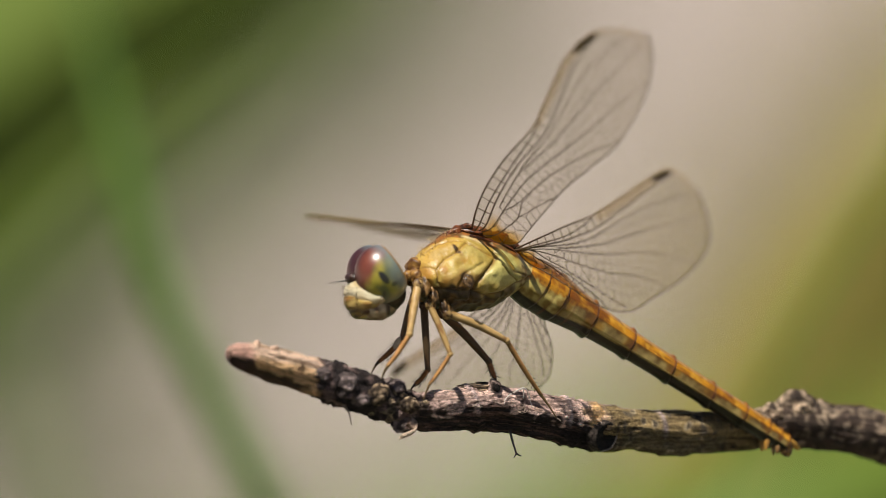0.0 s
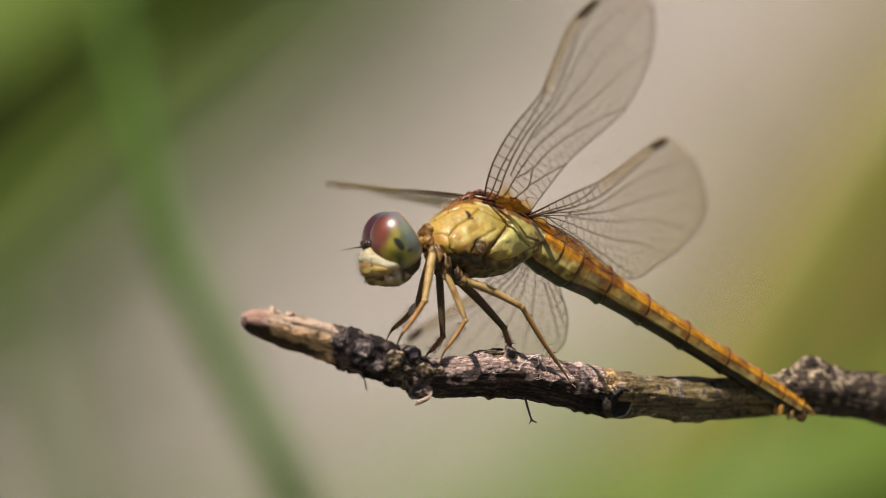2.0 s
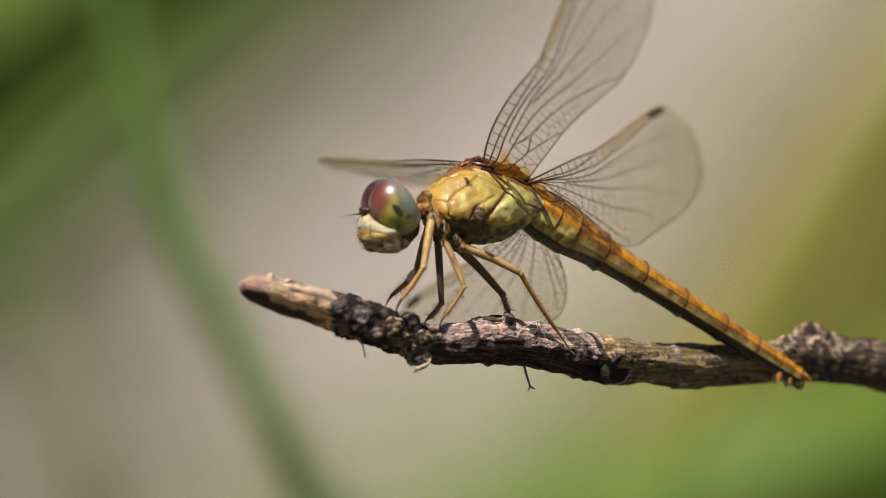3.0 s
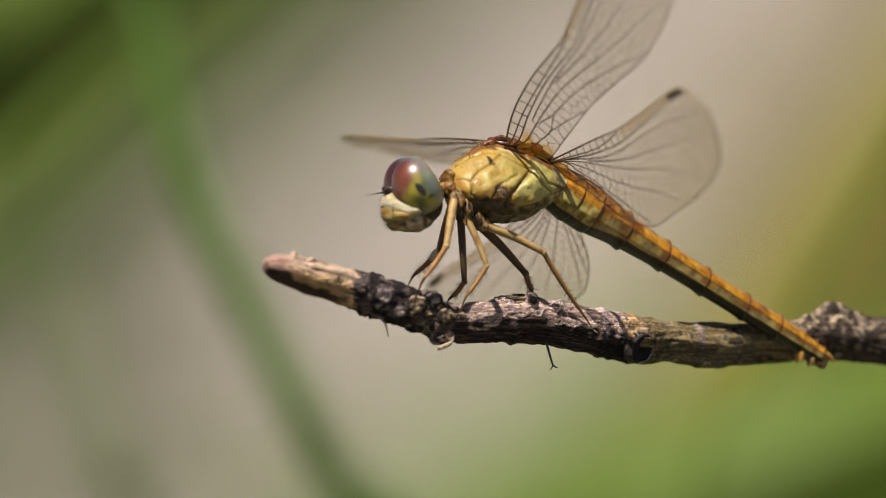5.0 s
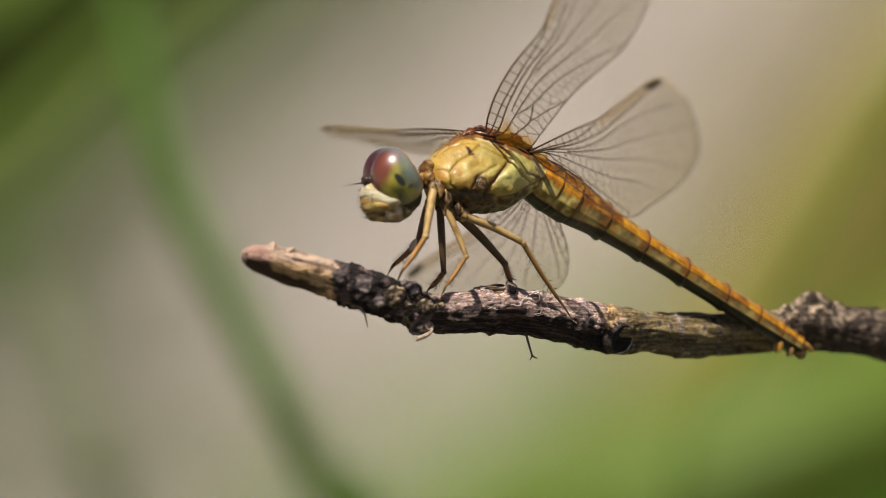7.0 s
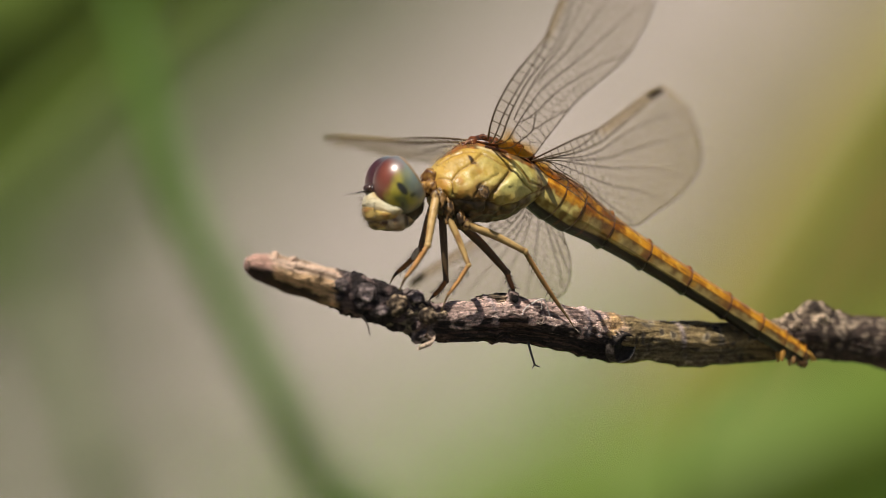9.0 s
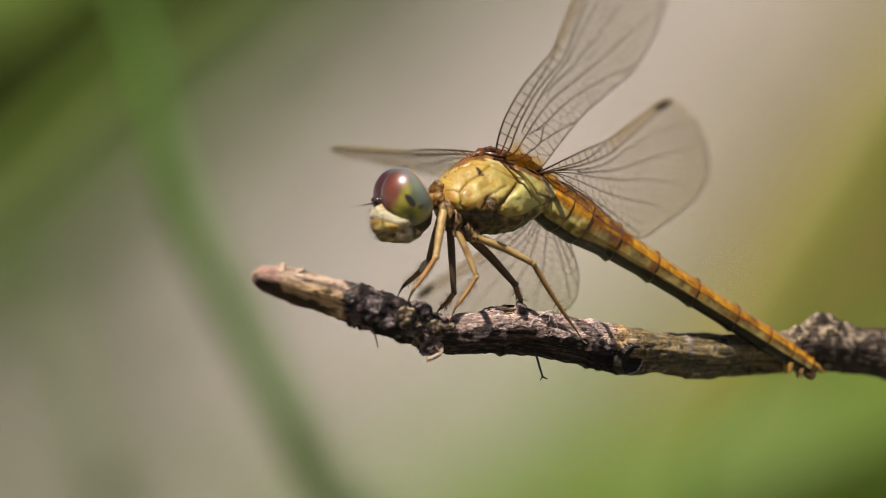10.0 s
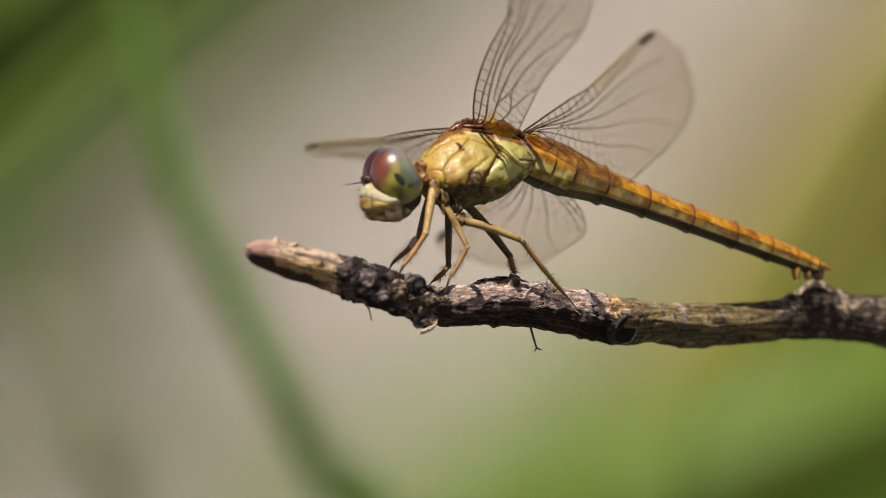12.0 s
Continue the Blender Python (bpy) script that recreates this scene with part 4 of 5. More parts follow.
def head():
    """Built facing -x round the neck joint."""
    BIG = 1.07 * MM
    REAR = Vector((0.84, 0, 0.51)).normalized()
    s = Shape()
    ball(s, (-0.95, 0, -0.15), (1.25, 2.05, 1.85), lambda d: lerp((0.012, 0.009, 0.007), (0.33, 0.19, 0.05), step(0.1, 0.5, d.z + 0.5 * wobble(d, 2.4))), None, 32, 40)
    ball(s, (-1.5, 0, -1.75), (1.35, 1.6, 0.9), lambda d: lerp((0.1, 0.06, 0.03), (0.5, 0.38, 0.2), clamp(0.6 + wobble(d, 2.2))), None, 24, 32)
    ob = part("head", s, FACE, fly, "round head with huge glossy eyes", unit=BIG)
    for side in (-1, 1):
        s = Shape()
        m = Matrix.Rotation(radians(-10 * side), 3, "X") @ Matrix.Rotation(radians(-14), 3, "Y")
        paint = eye_colour(side)
        ball(s, (-1.42, 1.0 * side, 0.42), (1.85, 1.78, 2.12), paint, m, 110, 140)
        # a domed cap: cut off and hollowed behind, with an orange-brown rim round a black hollow
        for i, v in enumerate(s.v):
            deep = REAR.dot(Vector(v) - Vector((-1.42, 0, 0.42))) - 1.17
            if deep > -0.3:
                over = max(deep, 0.0)
                s.v[i] = tuple(Vector(v) - REAR * (1.12 * over + 0.1 * step(-0.3, 0.0, deep) * (deep + 0.3)))
                tone = lerp(s.c[i][:3], (0.33, 0.17, 0.045), 0.9 * step(-0.24, -0.1, deep))
                s.c[i] = lerp(tone, (0.012, 0.009, 0.007), step(0.06, 0.16, deep))
        part("compound_eye", s, EYE_COAT, ob, "glossy eye, red-brown above and yellow-green below", unit=BIG)
        # cheek below the eye, drawn back to the jaw hinge
        s = Shape()
        ball(s, (-0.85, 0.8 * side, -0.85), (1.15, 1.0, 1.2), lambda d: lerp(lerp((0.016, 0.013, 0.009), (0.06, 0.045, 0.02), clamp(0.4 + 1.3 * wobble(d, 2.0, 9))), (0.02, 0.016, 0.01), step(0.1, 0.6, d.x)),
             None, 36, 44, lambda d: 1 + 0.05 * wobble(d, 2.4, 4) + 0.02 * wobble(d, 7, 4))
        part("cheek", s, LEG, ob, "dark olive-brown cheek", unit=BIG)

    # swollen forehead and mouth plates
    def lobe(name, centre, radii, colour, tip, bow, label, seed):
        """A plate that curves back round the head on both sides, with a shallow furrow down the middle."""
        s = Shape()
        ball(s, (0, 0, 0), radii, colour, None, 48, 72, lambda d: 1 + 0.07 * wobble(d, 2.2, seed) + 0.03 * wobble(d, 6, seed) - 0.07 * math.exp(-(d.y / 0.1) ** 2) * max(-d.x, 0))
        m = Matrix.Rotation(radians(tip), 3, "Y")
        s.v = [tuple(Vector(centre) + m @ Vector((x + bow * y * y, y, z))) for x, y, z in s.v]
        part(name, s, FACE, ob, label, unit=BIG)

    cream = lambda d: lerp(lerp((0.74, 0.67, 0.47), (0.44, 0.29, 0.1), clamp(0.28 + 1.6 * wobble(d, 1.9, 3))), (0.4, 0.26, 0.09), 0.75 * step(-0.2, -0.75, d.z + 0.2 * wobble(d, 3, 1)))
    olive = lambda d: lerp(lerp((0.56, 0.4, 0.12), (0.3, 0.15, 0.035), clamp(0.35 + 1.5 * wobble(d, 2.1, 7))), (0.12, 0.07, 0.028), 0.6 * step(-0.3, -0.8, d.z))
    brown = lambda d: lerp((0.48, 0.32, 0.08), (0.09, 0.045, 0.02), clamp(0.5 + 1.7 * wobble(d, 1.8, 5)))
    lobe("forehead", (-2.74, 0, -0.72), (1.1, 2.2, 1.05), cream, 22, 0.21, "swollen cream forehead", 3)
    lobe("face_plate", (-2.9, 0, -1.32), (1.0, 1.95, 0.8), olive, 6, 0.2, "mottled olive-yellow face plate", 7)
    lobe("upper_lip", (-2.62, 0, -1.85), (0.92, 1.65, 0.72), brown, -14, 0.19, "brownish-yellow upper lip", 5)
    for side in (-1, 1):
        s = Shape()
        ball(s, (-1.8, 0.95 * side, -1.9), (1.0, 0.8, 0.8), lambda d: lerp(lerp((0.52, 0.41, 0.25), (0.16, 0.08, 0.03), clamp(0.2 + 1.4 * wobble(d, 2))), (0.03, 0.02, 0.012), step(0.3, 0.8, d.x + 0.2 * wobble(d, 2.5, 1))), None, 24, 30, lambda d: 1 + 0.1 * wobble(d, 2.5, 4))
        part("jaw", s, FACE, ob, "cream and brown jaw", unit=BIG)
        s = Shape()
        tube(s, spline([(-3.6, 0.45 * side, 0.15), (-4.3, 0.7 * side, 0.1), (-5.0, 0.95 * side, -0.05)], 9), [0.07, 0.06, 0.035, 0.024, 0.02, 0.018, 0.016, 0.013, 0.009], INK, 5)
        part("antenna", s, BLACK, ob, "short black bristle antenna", unit=BIG)
    s = Shape()
    ball(s, (-3.1, 0, 0.3), (0.62, 0.8, 0.45), lambda d: lerp((0.018, 0.008, 0.007), (0.07, 0.03, 0.02), clamp(0.3 + wobble(d, 3))), None, 20, 26, lambda d: 1 + 0.1 * wobble(d, 3.5, 2))
    part("crown", s, BLACK, ob, "dark knob between the eyes", unit=BIG)
    for y in (-0.48, 0, 0.48):
        s = Shape()
        ball(s, (-3.55 + 0.12 * (y != 0), y, 0.4), (0.21, 0.21, 0.21), (0.06, 0.025, 0.018), None, 14, 18)
        part("simple_eye", s, BLACK, ob, "shiny dark bead-like simple eye", unit=BIG)
    s = Shape()
    rnd = random.Random(9)
    for _ in range(220):
        y, z = rnd.uniform(-1.4, 1.4), rnd.uniform(-2.4, -0.2)
        x = -3.85 + 0.2 * y * y + 0.25 * (z + 0.9) ** 2
        cone(s, (x + 0.25, y, z), (x - rnd.uniform(0.1, 0.4), y * 1.1, z - rnd.uniform(-0.1, 0.2)), 0.012, (0.12, 0.08, 0.04), 3)
    part("bristle_fringe", s, LEG, ob, "short dark bristles", unit=BIG)
    s = Shape()
    for _ in range(90):
        y, z = rnd.uniform(-1.5, 1.5), rnd.uniform(-0.6, 1.3)
        x = -0.35 - 0.55 * z
        cone(s, (x, y, z), (x + rnd.uniform(0.25, 0.5), y * 1.1, z + rnd.uniform(0.0, 0.3)), 0.012, (0.6, 0.46, 0.26), 3)
    part("nape_hair", s, LEG, ob, "fine pale hairs behind the eyes", unit=BIG)
    return ob


HEAD = head()
# turned a little away from the line of the body
NECK = Vector((-9.09, 0.00, -2.30))


# ---- wings ----
def voronoi_edges(seeds):
    """The borders between the cells round the seeds."""
    out = set()
    for i, (x, y) in enumerate(seeds):
        d = np.hypot(seeds[:, 0] - x, seeds[:, 1] - y)
        poly = [(x - 1.6, y - 1.6), (x + 1.6, y - 1.6), (x + 1.6, y + 1.6), (x - 1.6, y + 1.6)]
        for k in np.argsort(d)[1:22]:
            if d[k] > 3.0:
                break
            mx, my = (x + seeds[k, 0]) / 2, (y + seeds[k, 1]) / 2
            nx, ny = seeds[k, 0] - x, seeds[k, 1] - y
            cut = []
            for a, b in zip(poly, poly[1:] + poly[:1]):
                da, db = (a[0] - mx) * nx + (a[1] - my) * ny, (b[0] - mx) * nx + (b[1] - my) * ny
                if da <= 0:
                    cut.append(a)
                if da * db < 0:
                    t = da / (da - db)
                    cut.append((a[0] + (b[0] - a[0]) * t, a[1] + (b[1] - a[1]) * t))
            poly = cut
        for a, b in zip(poly, poly[1:] + poly[:1]):
            a, b = (round(a[0], 2), round(a[1], 2)), (round(b[0], 2), round(b[1], 2))
            if a != b and math.hypot(a[0] - b[0], a[1] - b[1]) < 2.0:
                out.add((min(a, b), max(a, b)))
    return out


FORE = dict(thread=0.028, spot=0.79, shade=(0.2, 0.14, 0.07), length=30.0, width=6.5, notch=0.5,
            edge=[(0, 0.3), (0.02, 0.46), (0.05, 0.55), (0.1, 0.58), (0.16, 0.61), (0.33, 0.71), (0.47, 0.86), (0.6, 1.0), (0.73, 1.02), (0.85, 0.98), (0.94, 0.86), (0.985, 0.75), (1.0, 0.66)],
            front=[(0, 0.0), (0.06, -0.05), (0.155, -0.08), (0.29, -0.05), (0.46, 0.06), (0.54, 0.05), (0.72, 0.01), (0.79, 0.03), (0.86, 0.085), (0.915, 0.18), (0.97, 0.4), (1.0, 0.64)],
            veins=[([(0.0, 0.16), (0.1, 0.17), (0.3, 0.15), (0.51, 0.02)], 0.075), ([(0.0, 0.3), (0.1, 0.27), (0.3, 0.22), (0.52, 0.18), (0.8, 0.13), (0.93, 0.1)], 0.085),
                   ([(0.12, 0.36), (0.25, 0.32), (0.52, 0.24), (0.75, 0.27), (0.97, 0.4)], 0.06), ([(0.3, 0.34), (0.5, 0.38), (0.75, 0.5), (0.97, 0.7)], 0.055),
                   ([(0.0, 0.4), (0.12, 0.45), (0.3, 0.48), (0.5, 0.58), (0.7, 0.74), (0.86, 0.98)], 0.06), ([(0.12, 0.45), (0.2, 0.6), (0.35, 0.7), (0.5, 0.83), (0.62, 1.0)], 0.055),
                   ([(0.0, 0.55), (0.06, 0.62), (0.13, 0.72), (0.2, 0.62)], 0.06), ([(0.13, 0.72), (0.2, 0.84), (0.3, 1.0)], 0.05)], cell=0.72)
HIND = dict(thread=0.024, spot=0.82, shade=(0.05, 0.03, 0.02), length=28.0, width=8.3, notch=0.3,
            edge=[(0, 0.06), (0.02, 0.15), (0.05, 0.22), (0.1, 0.32), (0.18, 0.52), (0.28, 0.78), (0.42, 0.96), (0.58, 0.95), (0.74, 0.92), (0.87, 0.84), (0.95, 0.71), (0.99, 0.48), (1.0, 0.27)],
            front=[(0, 0.0), (0.3, 0.03), (0.45, 0.055), (0.6, 0.04), (0.85, 0.0), (0.93, 0.02), (0.98, 0.12), (1.0, 0.25)],
            veins=[([(0.0, 0.13), (0.1, 0.12), (0.3, 0.1), (0.45, 0.02)], 0.075), ([(0.0, 0.22), (0.1, 0.18), (0.3, 0.15), (0.5, 0.12), (0.8, 0.09), (0.93, 0.08)], 0.085),
                   ([(0.1, 0.2), (0.3, 0.22), (0.5, 0.18), (0.75, 0.22), (0.97, 0.38)], 0.06), ([(0.2, 0.26), (0.45, 0.3), (0.75, 0.45), (0.96, 0.66)], 0.055),
                   ([(0.0, 0.26), (0.1, 0.27), (0.3, 0.34), (0.5, 0.46), (0.7, 0.68), (0.84, 0.98)], 0.05), ([(0.06, 0.3), (0.14, 0.4), (0.3, 0.5), (0.5, 0.68), (0.66, 0.98)], 0.05),
                   ([(0.06, 0.3), (0.12, 0.5), (0.2, 0.62), (0.32, 0.8), (0.42, 0.96)], 0.048), ([(0.0, 0.3), (0.05, 0.42), (0.1, 0.62), (0.16, 0.8), (0.22, 0.98)], 0.045),
                   ([(0.0, 0.34), (0.03, 0.55), (0.07, 0.8)], 0.05), ([(0.08, 0.55), (0.16, 0.66), (0.28, 0.86), (0.33, 0.99)], 0.05)], cell=0.8)


def wing(kind, side, seed, label):
    """x along the front edge to the tip, y back across the wing; side 1 or -1 says on which face the pleats rise."""
    long, wide = kind["length"], kind["width"]
    back, front = spline(kind["edge"], 200), spline(kind["front"], 200)
    hind_at = lambda t: float(np.interp(t, back[:, 0], back[:, 1])) * wide
    fore_at = lambda t: float(np.interp(t, front[:, 0], front[:, 1])) * wide

    def place(t, q, lift=0.0):
        f, b = fore_at(t), hind_at(t)
        pleat = 0.22 * math.sin(q * 13) * (1 - q) * (1 - 0.6 * t) + 0.5 * math.sin(math.pi * t) * q * q - 0.3 * q * t
        return (t * long, f + (b - f) * q, side * (pleat + lift))

    rows, n = 90, 26
    verts, cols, cover = [], [], []
    for i in range(rows + 1):
        t = (i / rows) ** 0.9
        for j in range(n + 1):
            q = j / n
            verts.append(place(t, q))
            amber = step(0.1, 0.035, t + 0.02 * wobble((t * 40, q * 3, 0), 1.0, seed)) * step(0.15, 0.5, q)
            band = step(0.13, 0.05, q) * step(0.42, 0.5, t) * step(0.98, 0.8, t)
            cols.append(lerp(lerp((0.42, 0.38, 0.3), (0.4, 0.33, 0.17), band), (0.75, 0.36, 0.02), amber))
            tint = 0.085 + 0.33 * amber + 0.11 * band + 0.05 * step(0.8, 1.0, t)
            cover.append(tint)
    s = Shape()
    s.add(verts, grid_faces(rows + 1, n + 1, False), cols, cover)
    ob = part("wing", s, MEMBRANE, fly, label)

    s = Shape()
    dark, straw = (0.085, 0.048, 0.022), (0.34, 0.22, 0.08)

    def strand(points, r, colour, m=5):
        tube(s, points, r if isinstance(r, list) else [r] * len(points), colour, m, True)

    ts = np.linspace(0, 1, 90)
    strand([place(t, 0) for t in ts], [0.078 - 0.03 * t for t in ts], lambda i, j, t, a: lerp(dark, straw, step(0.3, 0.6, t)))
    strand([place(t, 1) for t in ts], 0.045, dark)
    lines = []
    for points, r in kind["veins"]:
        line = spline(points, 40)
        lines.append(line)
        strand([place(t, q) for t, q in line], [0.82 * r * (1 - 0.55 * line[i][0]) for i in range(40)], lambda i, j, t, a: lerp(dark, (0.2, 0.13, 0.07), step(0.35, 0.85, line[i][0])))
    # ladder of cross-veins between the front edge and the first strong vein
    t = 0.03
    second = lines[1]
    while t < 0.9:
        q = float(np.interp(t, second[:, 0], second[:, 1]))
        strand([place(t, 0), place(t + 0.004, q)], 0.035, dark, 4)
        t += 0.046 if t < 0.5 else 0.026
    # mesh of small cells, in rows that follow the long veins
    rnd = random.Random(seed)
    seeds, x, odd = [], 0.3, 0
    while x < long:
        size = kind["cell"] * (1.35 - 0.62 * x / long)
        t = x / long
        f, h = fore_at(t), hind_at(t)
        qs = sorted(float(np.interp(t, l[:, 0], l[:, 1])) for l in lines[1:] if l[0, 0] - 0.01 <= t <= l[-1, 0] + 0.01) + [1.0]
        qs = [q for q, after in zip(qs, qs[1:]) if after - q > 0.035] + [1.0]
        for a, b in zip(qs, qs[1:]):
            rows = max(1, round((b - a) * (h - f) / (size * 0.95)))
            for r in range(rows):
                q = a + (b - a) * (r + 0.5) / rows
                seeds.append((x + size * (0.5 * ((r + odd) % 2 if rows > 1 else 0) + rnd.uniform(-0.12, 0.12)), f + (h - f) * q + size * rnd.uniform(-0.08, 0.08)))
        x += size
    seeds = [p for i, p in enumerate(seeds) if all(math.hypot(p[0] - r[0], p[1] - r[1]) > 0.22 for r in seeds[max(0, i - 40):i])]
    for a, b in sorted(voronoi_edges(np.array(seeds))):
        ends = []
        for x, y in (a, b):
            t = x / long
            if not 0 < t < 0.995:
                break
            f, h = fore_at(t), hind_at(t)
            q = (y - f) / max(h - f, 0.01)
            low = float(np.interp(t, second[:, 0], second[:, 1]))
            ends.append((t, q, low))
        if len(ends) < 2 or all(e[1] > 1 for e in ends) or any(e[1] < e[2] * 0.9 for e in ends) or all(e[0] < 0.2 and e[1] < 0.5 - 0.9 * e[0] for e in ends):
            continue
        strand([place(e[0], min(e[1], 1.0)) for e in ends], kind["thread"] - 0.013 * ends[0][0], lerp(dark, (0.3, 0.22, 0.13), step(0.25, 0.75, ends[0][0])), 3)
    part("vein_net", s, VEIN, ob, "dark net of veins")

    # the dark cell near the tip of the front edge
    s = Shape()
    verts = []
    for i in range(13):
        t = kind["spot"] + 0.13 * i / 12
        w = 0.095 * (6 / wide) * min(1, 4 * i / 12, 4 * (1 - i / 12)) + 0.004
        for q, z in ((-0.005, 0.0), (w * 0.5, 0.07), (w, 0.0), (w * 0.5, -0.07)):
            verts.append(place(t, q, z))
    s.add(verts, grid_faces(13, 4), kind["shade"])
    part("wing_spot", s, VEIN, ob, "dark brown wing spot")
    return ob


def wing_pose(root, tip, back):
    """The pose of a wing from its root, the end of its front edge and the way across it (millimetres)."""
    x = (Vector(tip) - Vector(root)).normalized()
    y = Vector(back)
    y = (y - x * x.dot(y)).normalized()
    m = Matrix((x, y, x.cross(y))).transposed().to_4x4()
    return Matrix.Translation(Vector(root) * MM) @ m


NEAR_FORE = wing(FORE, -1, 1, "clear forewing with dark veins and amber root")
NEAR_HIND = wing(HIND, -1, 2, "broad clear hindwing with dark veins and wing spot")
FAR_FORE = wing(FORE, 1, 3, "clear forewing held out flat")
FAR_HIND = wing(HIND, 1, 4, "broad clear hindwing held low behind the body")


# ---- legs ----
# far legs are the same straw, painted darker as if in the body's shade
STRAW, SHADED_STRAW = (0.56, 0.37, 0.15), (0.13, 0.08, 0.038)


def thorn_mesh():
    s = Shape()
    cone(s, (0, 0, 0), (0, 0, 1), 0.05, (0.035, 0.022, 0.012), 6)
    ob = part("spine", s, LEG)
    data = ob.data
    bpy.data.objects.remove(ob)
    return data


THORN = thorn_mesh()


def leg(hip, knee, ankle, toe, tone, thick, label, seed):
    hip, knee, ankle, toe = (Vector(p) for p in (hip, knee, ankle, toe))
    origin = ankle
    rnd = random.Random(seed)
    thorns = []
    # for the dark joints, and for shade painted along the undersides
    joint_and_shade = lerp(tone, (0.03, 0.02, 0.012), 0.6)

    def limb(shape, a, b, r0, r1, bow, tint):
        mid = (a + b) / 2 + Vector((0, 0, bow))
        line = spline([a - origin, mid - origin, b - origin], 16)
        radii = [(r0 + (r1 - r0) * i / 15) * (1 + 0.18 * math.sin(math.pi * i / 15)) for i in range(16)]
        radii[-1] *= 1.15
        tube(shape, line, radii, lambda i, j, t, g: lerp(lerp(tint, (0.24, 0.09, 0.025), 0.7 * step(0.05, 0.4, wobble((t * 5, math.cos(g), math.sin(g)), 1.0, seed))), joint_and_shade, 0.7 * step(0.2, -0.8, math.sin(g)) + 0.5 * step(0.86, 1.0, t) + 0.4 * step(0.2, 0.0, t)), 12)
        return line

    def spines(shape, line, r, count, long):
        d = (Vector(line[-1]) - Vector(line[0])).normalized()
        side = d.cross(Vector((0, 1, 0))).normalized()
        for k in range(count):
            p = Vector(line[int(2 + 12 * k / count)])
            for sgn in (-1, 1):
                q = p + (side * sgn * 0.95 + Vector((0, rnd.uniform(-0.4, 0.4), 0)) + d * 0.5).normalized() * long * rnd.uniform(0.7, 1.15)
                thorns.append((p, q))

    s = Shape()
    ball(s, hip - origin, (thick * 1.5, thick * 1.5, thick * 1.8), lambda d: lerp(tone, (0.07, 0.03, 0.015), clamp(0.5 + 1.5 * wobble(d, 1.7, seed))), None, 18, 24, lambda d: 1 + 0.25 * wobble(d, 1.7, seed))
    tube(s, spline([hip - origin + Vector((0.6, 0.9, 0.3)), hip - origin + Vector((0.25, 0.35, 0.22)), hip - origin], 8), [0.08, 0.2, 0.3, 0.36, 0.38, 0.37, 0.34, 0.3],
         lambda i, j, t, g: lerp((0.14, 0.08, 0.035), tone, 0.75 * t + 0.4 * wobble((i * 0.4, j * 0.5, 0), 1.0, seed)), 14, True, lambda t, g: 1 + 0.15 * math.sin(2 * g + 5 * t))
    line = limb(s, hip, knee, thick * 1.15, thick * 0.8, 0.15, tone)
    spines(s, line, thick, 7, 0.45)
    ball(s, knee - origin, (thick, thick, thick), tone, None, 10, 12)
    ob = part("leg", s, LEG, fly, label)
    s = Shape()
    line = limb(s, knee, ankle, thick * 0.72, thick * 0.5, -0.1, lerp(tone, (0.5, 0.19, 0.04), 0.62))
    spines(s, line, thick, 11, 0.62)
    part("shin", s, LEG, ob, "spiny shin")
    s = Shape()
    tube(s, spline([ankle - origin, (ankle + toe) / 2 - origin + Vector((0, 0, 0.06)), toe - origin], 9), [thick * 0.5 - 0.012 * i for i in range(9)], lerp(tone, (0.05, 0.03, 0.02), 0.65), 8)
    for sgn in (-1, 1):
        cone(s, toe - origin, toe - origin + Vector((0.1, 0.18 * sgn, -0.3)), 0.04, (0.03, 0.02, 0.012), 4)
    part("foot", s, LEG, ob, "dark clawed foot")
    for p, q in thorns:
        thorn = new("spine", THORN)
        thorn.parent = ob
        m = (q - p).to_track_quat("Z", "Y").to_matrix().to_4x4()
        thorn.matrix_local = Matrix.Translation(p * MM) @ m @ Matrix.Diagonal((1, 1, (q - p).length, 1))
    return ob, origin


LEGS = [
    leg((-8.68, -1.60, -2.67), (-9.95, -2.60, -6.30), (-11.6, -2.20, -8.65), (-11.5, -1.00, -9.75), STRAW, 0.27, "straw-coloured front leg", 1),
    leg((-7.57, 0.60, -2.89), (-8.27, 1.60, -6.66), (-10.55, 1.20, -8.4), (-11.4, 0.60, -9.15), SHADED_STRAW, 0.27, "straw-coloured front leg darkened as if shaded", 2),
    leg((-7.73, -1.60, -4.14), (-6.63, -2.80, -7.77), (-8.11, -2.30, -9.98), (-8.25, -1.50, -11.32), STRAW, 0.22, "straw-coloured middle leg", 3),
    leg((-6.84, 0.90, -4.15), (-6.34, 1.20, -8.97), (-7.60, 0.90, -10.09), (-8.15, 0.60, -10.51), SHADED_STRAW, 0.24, "straw-coloured middle leg darkened as if shaded", 4),
    leg((-6.26, -1.70, -4.77), (-1.74, -2.60, -6.78), (1.53, -2.00, -10.87), (2.88, -1.90, -12.55), STRAW, 0.26, "straw-coloured hind leg", 5),
    leg((-5.57, 0.60, -4.65), (-1.49, 0.60, -8.36), (-1.13, 0.30, -9.62), (-1.20, 0.00, -10.37), SHADED_STRAW, 0.28, "straw-coloured hind leg darkened as if shaded", 6),
]


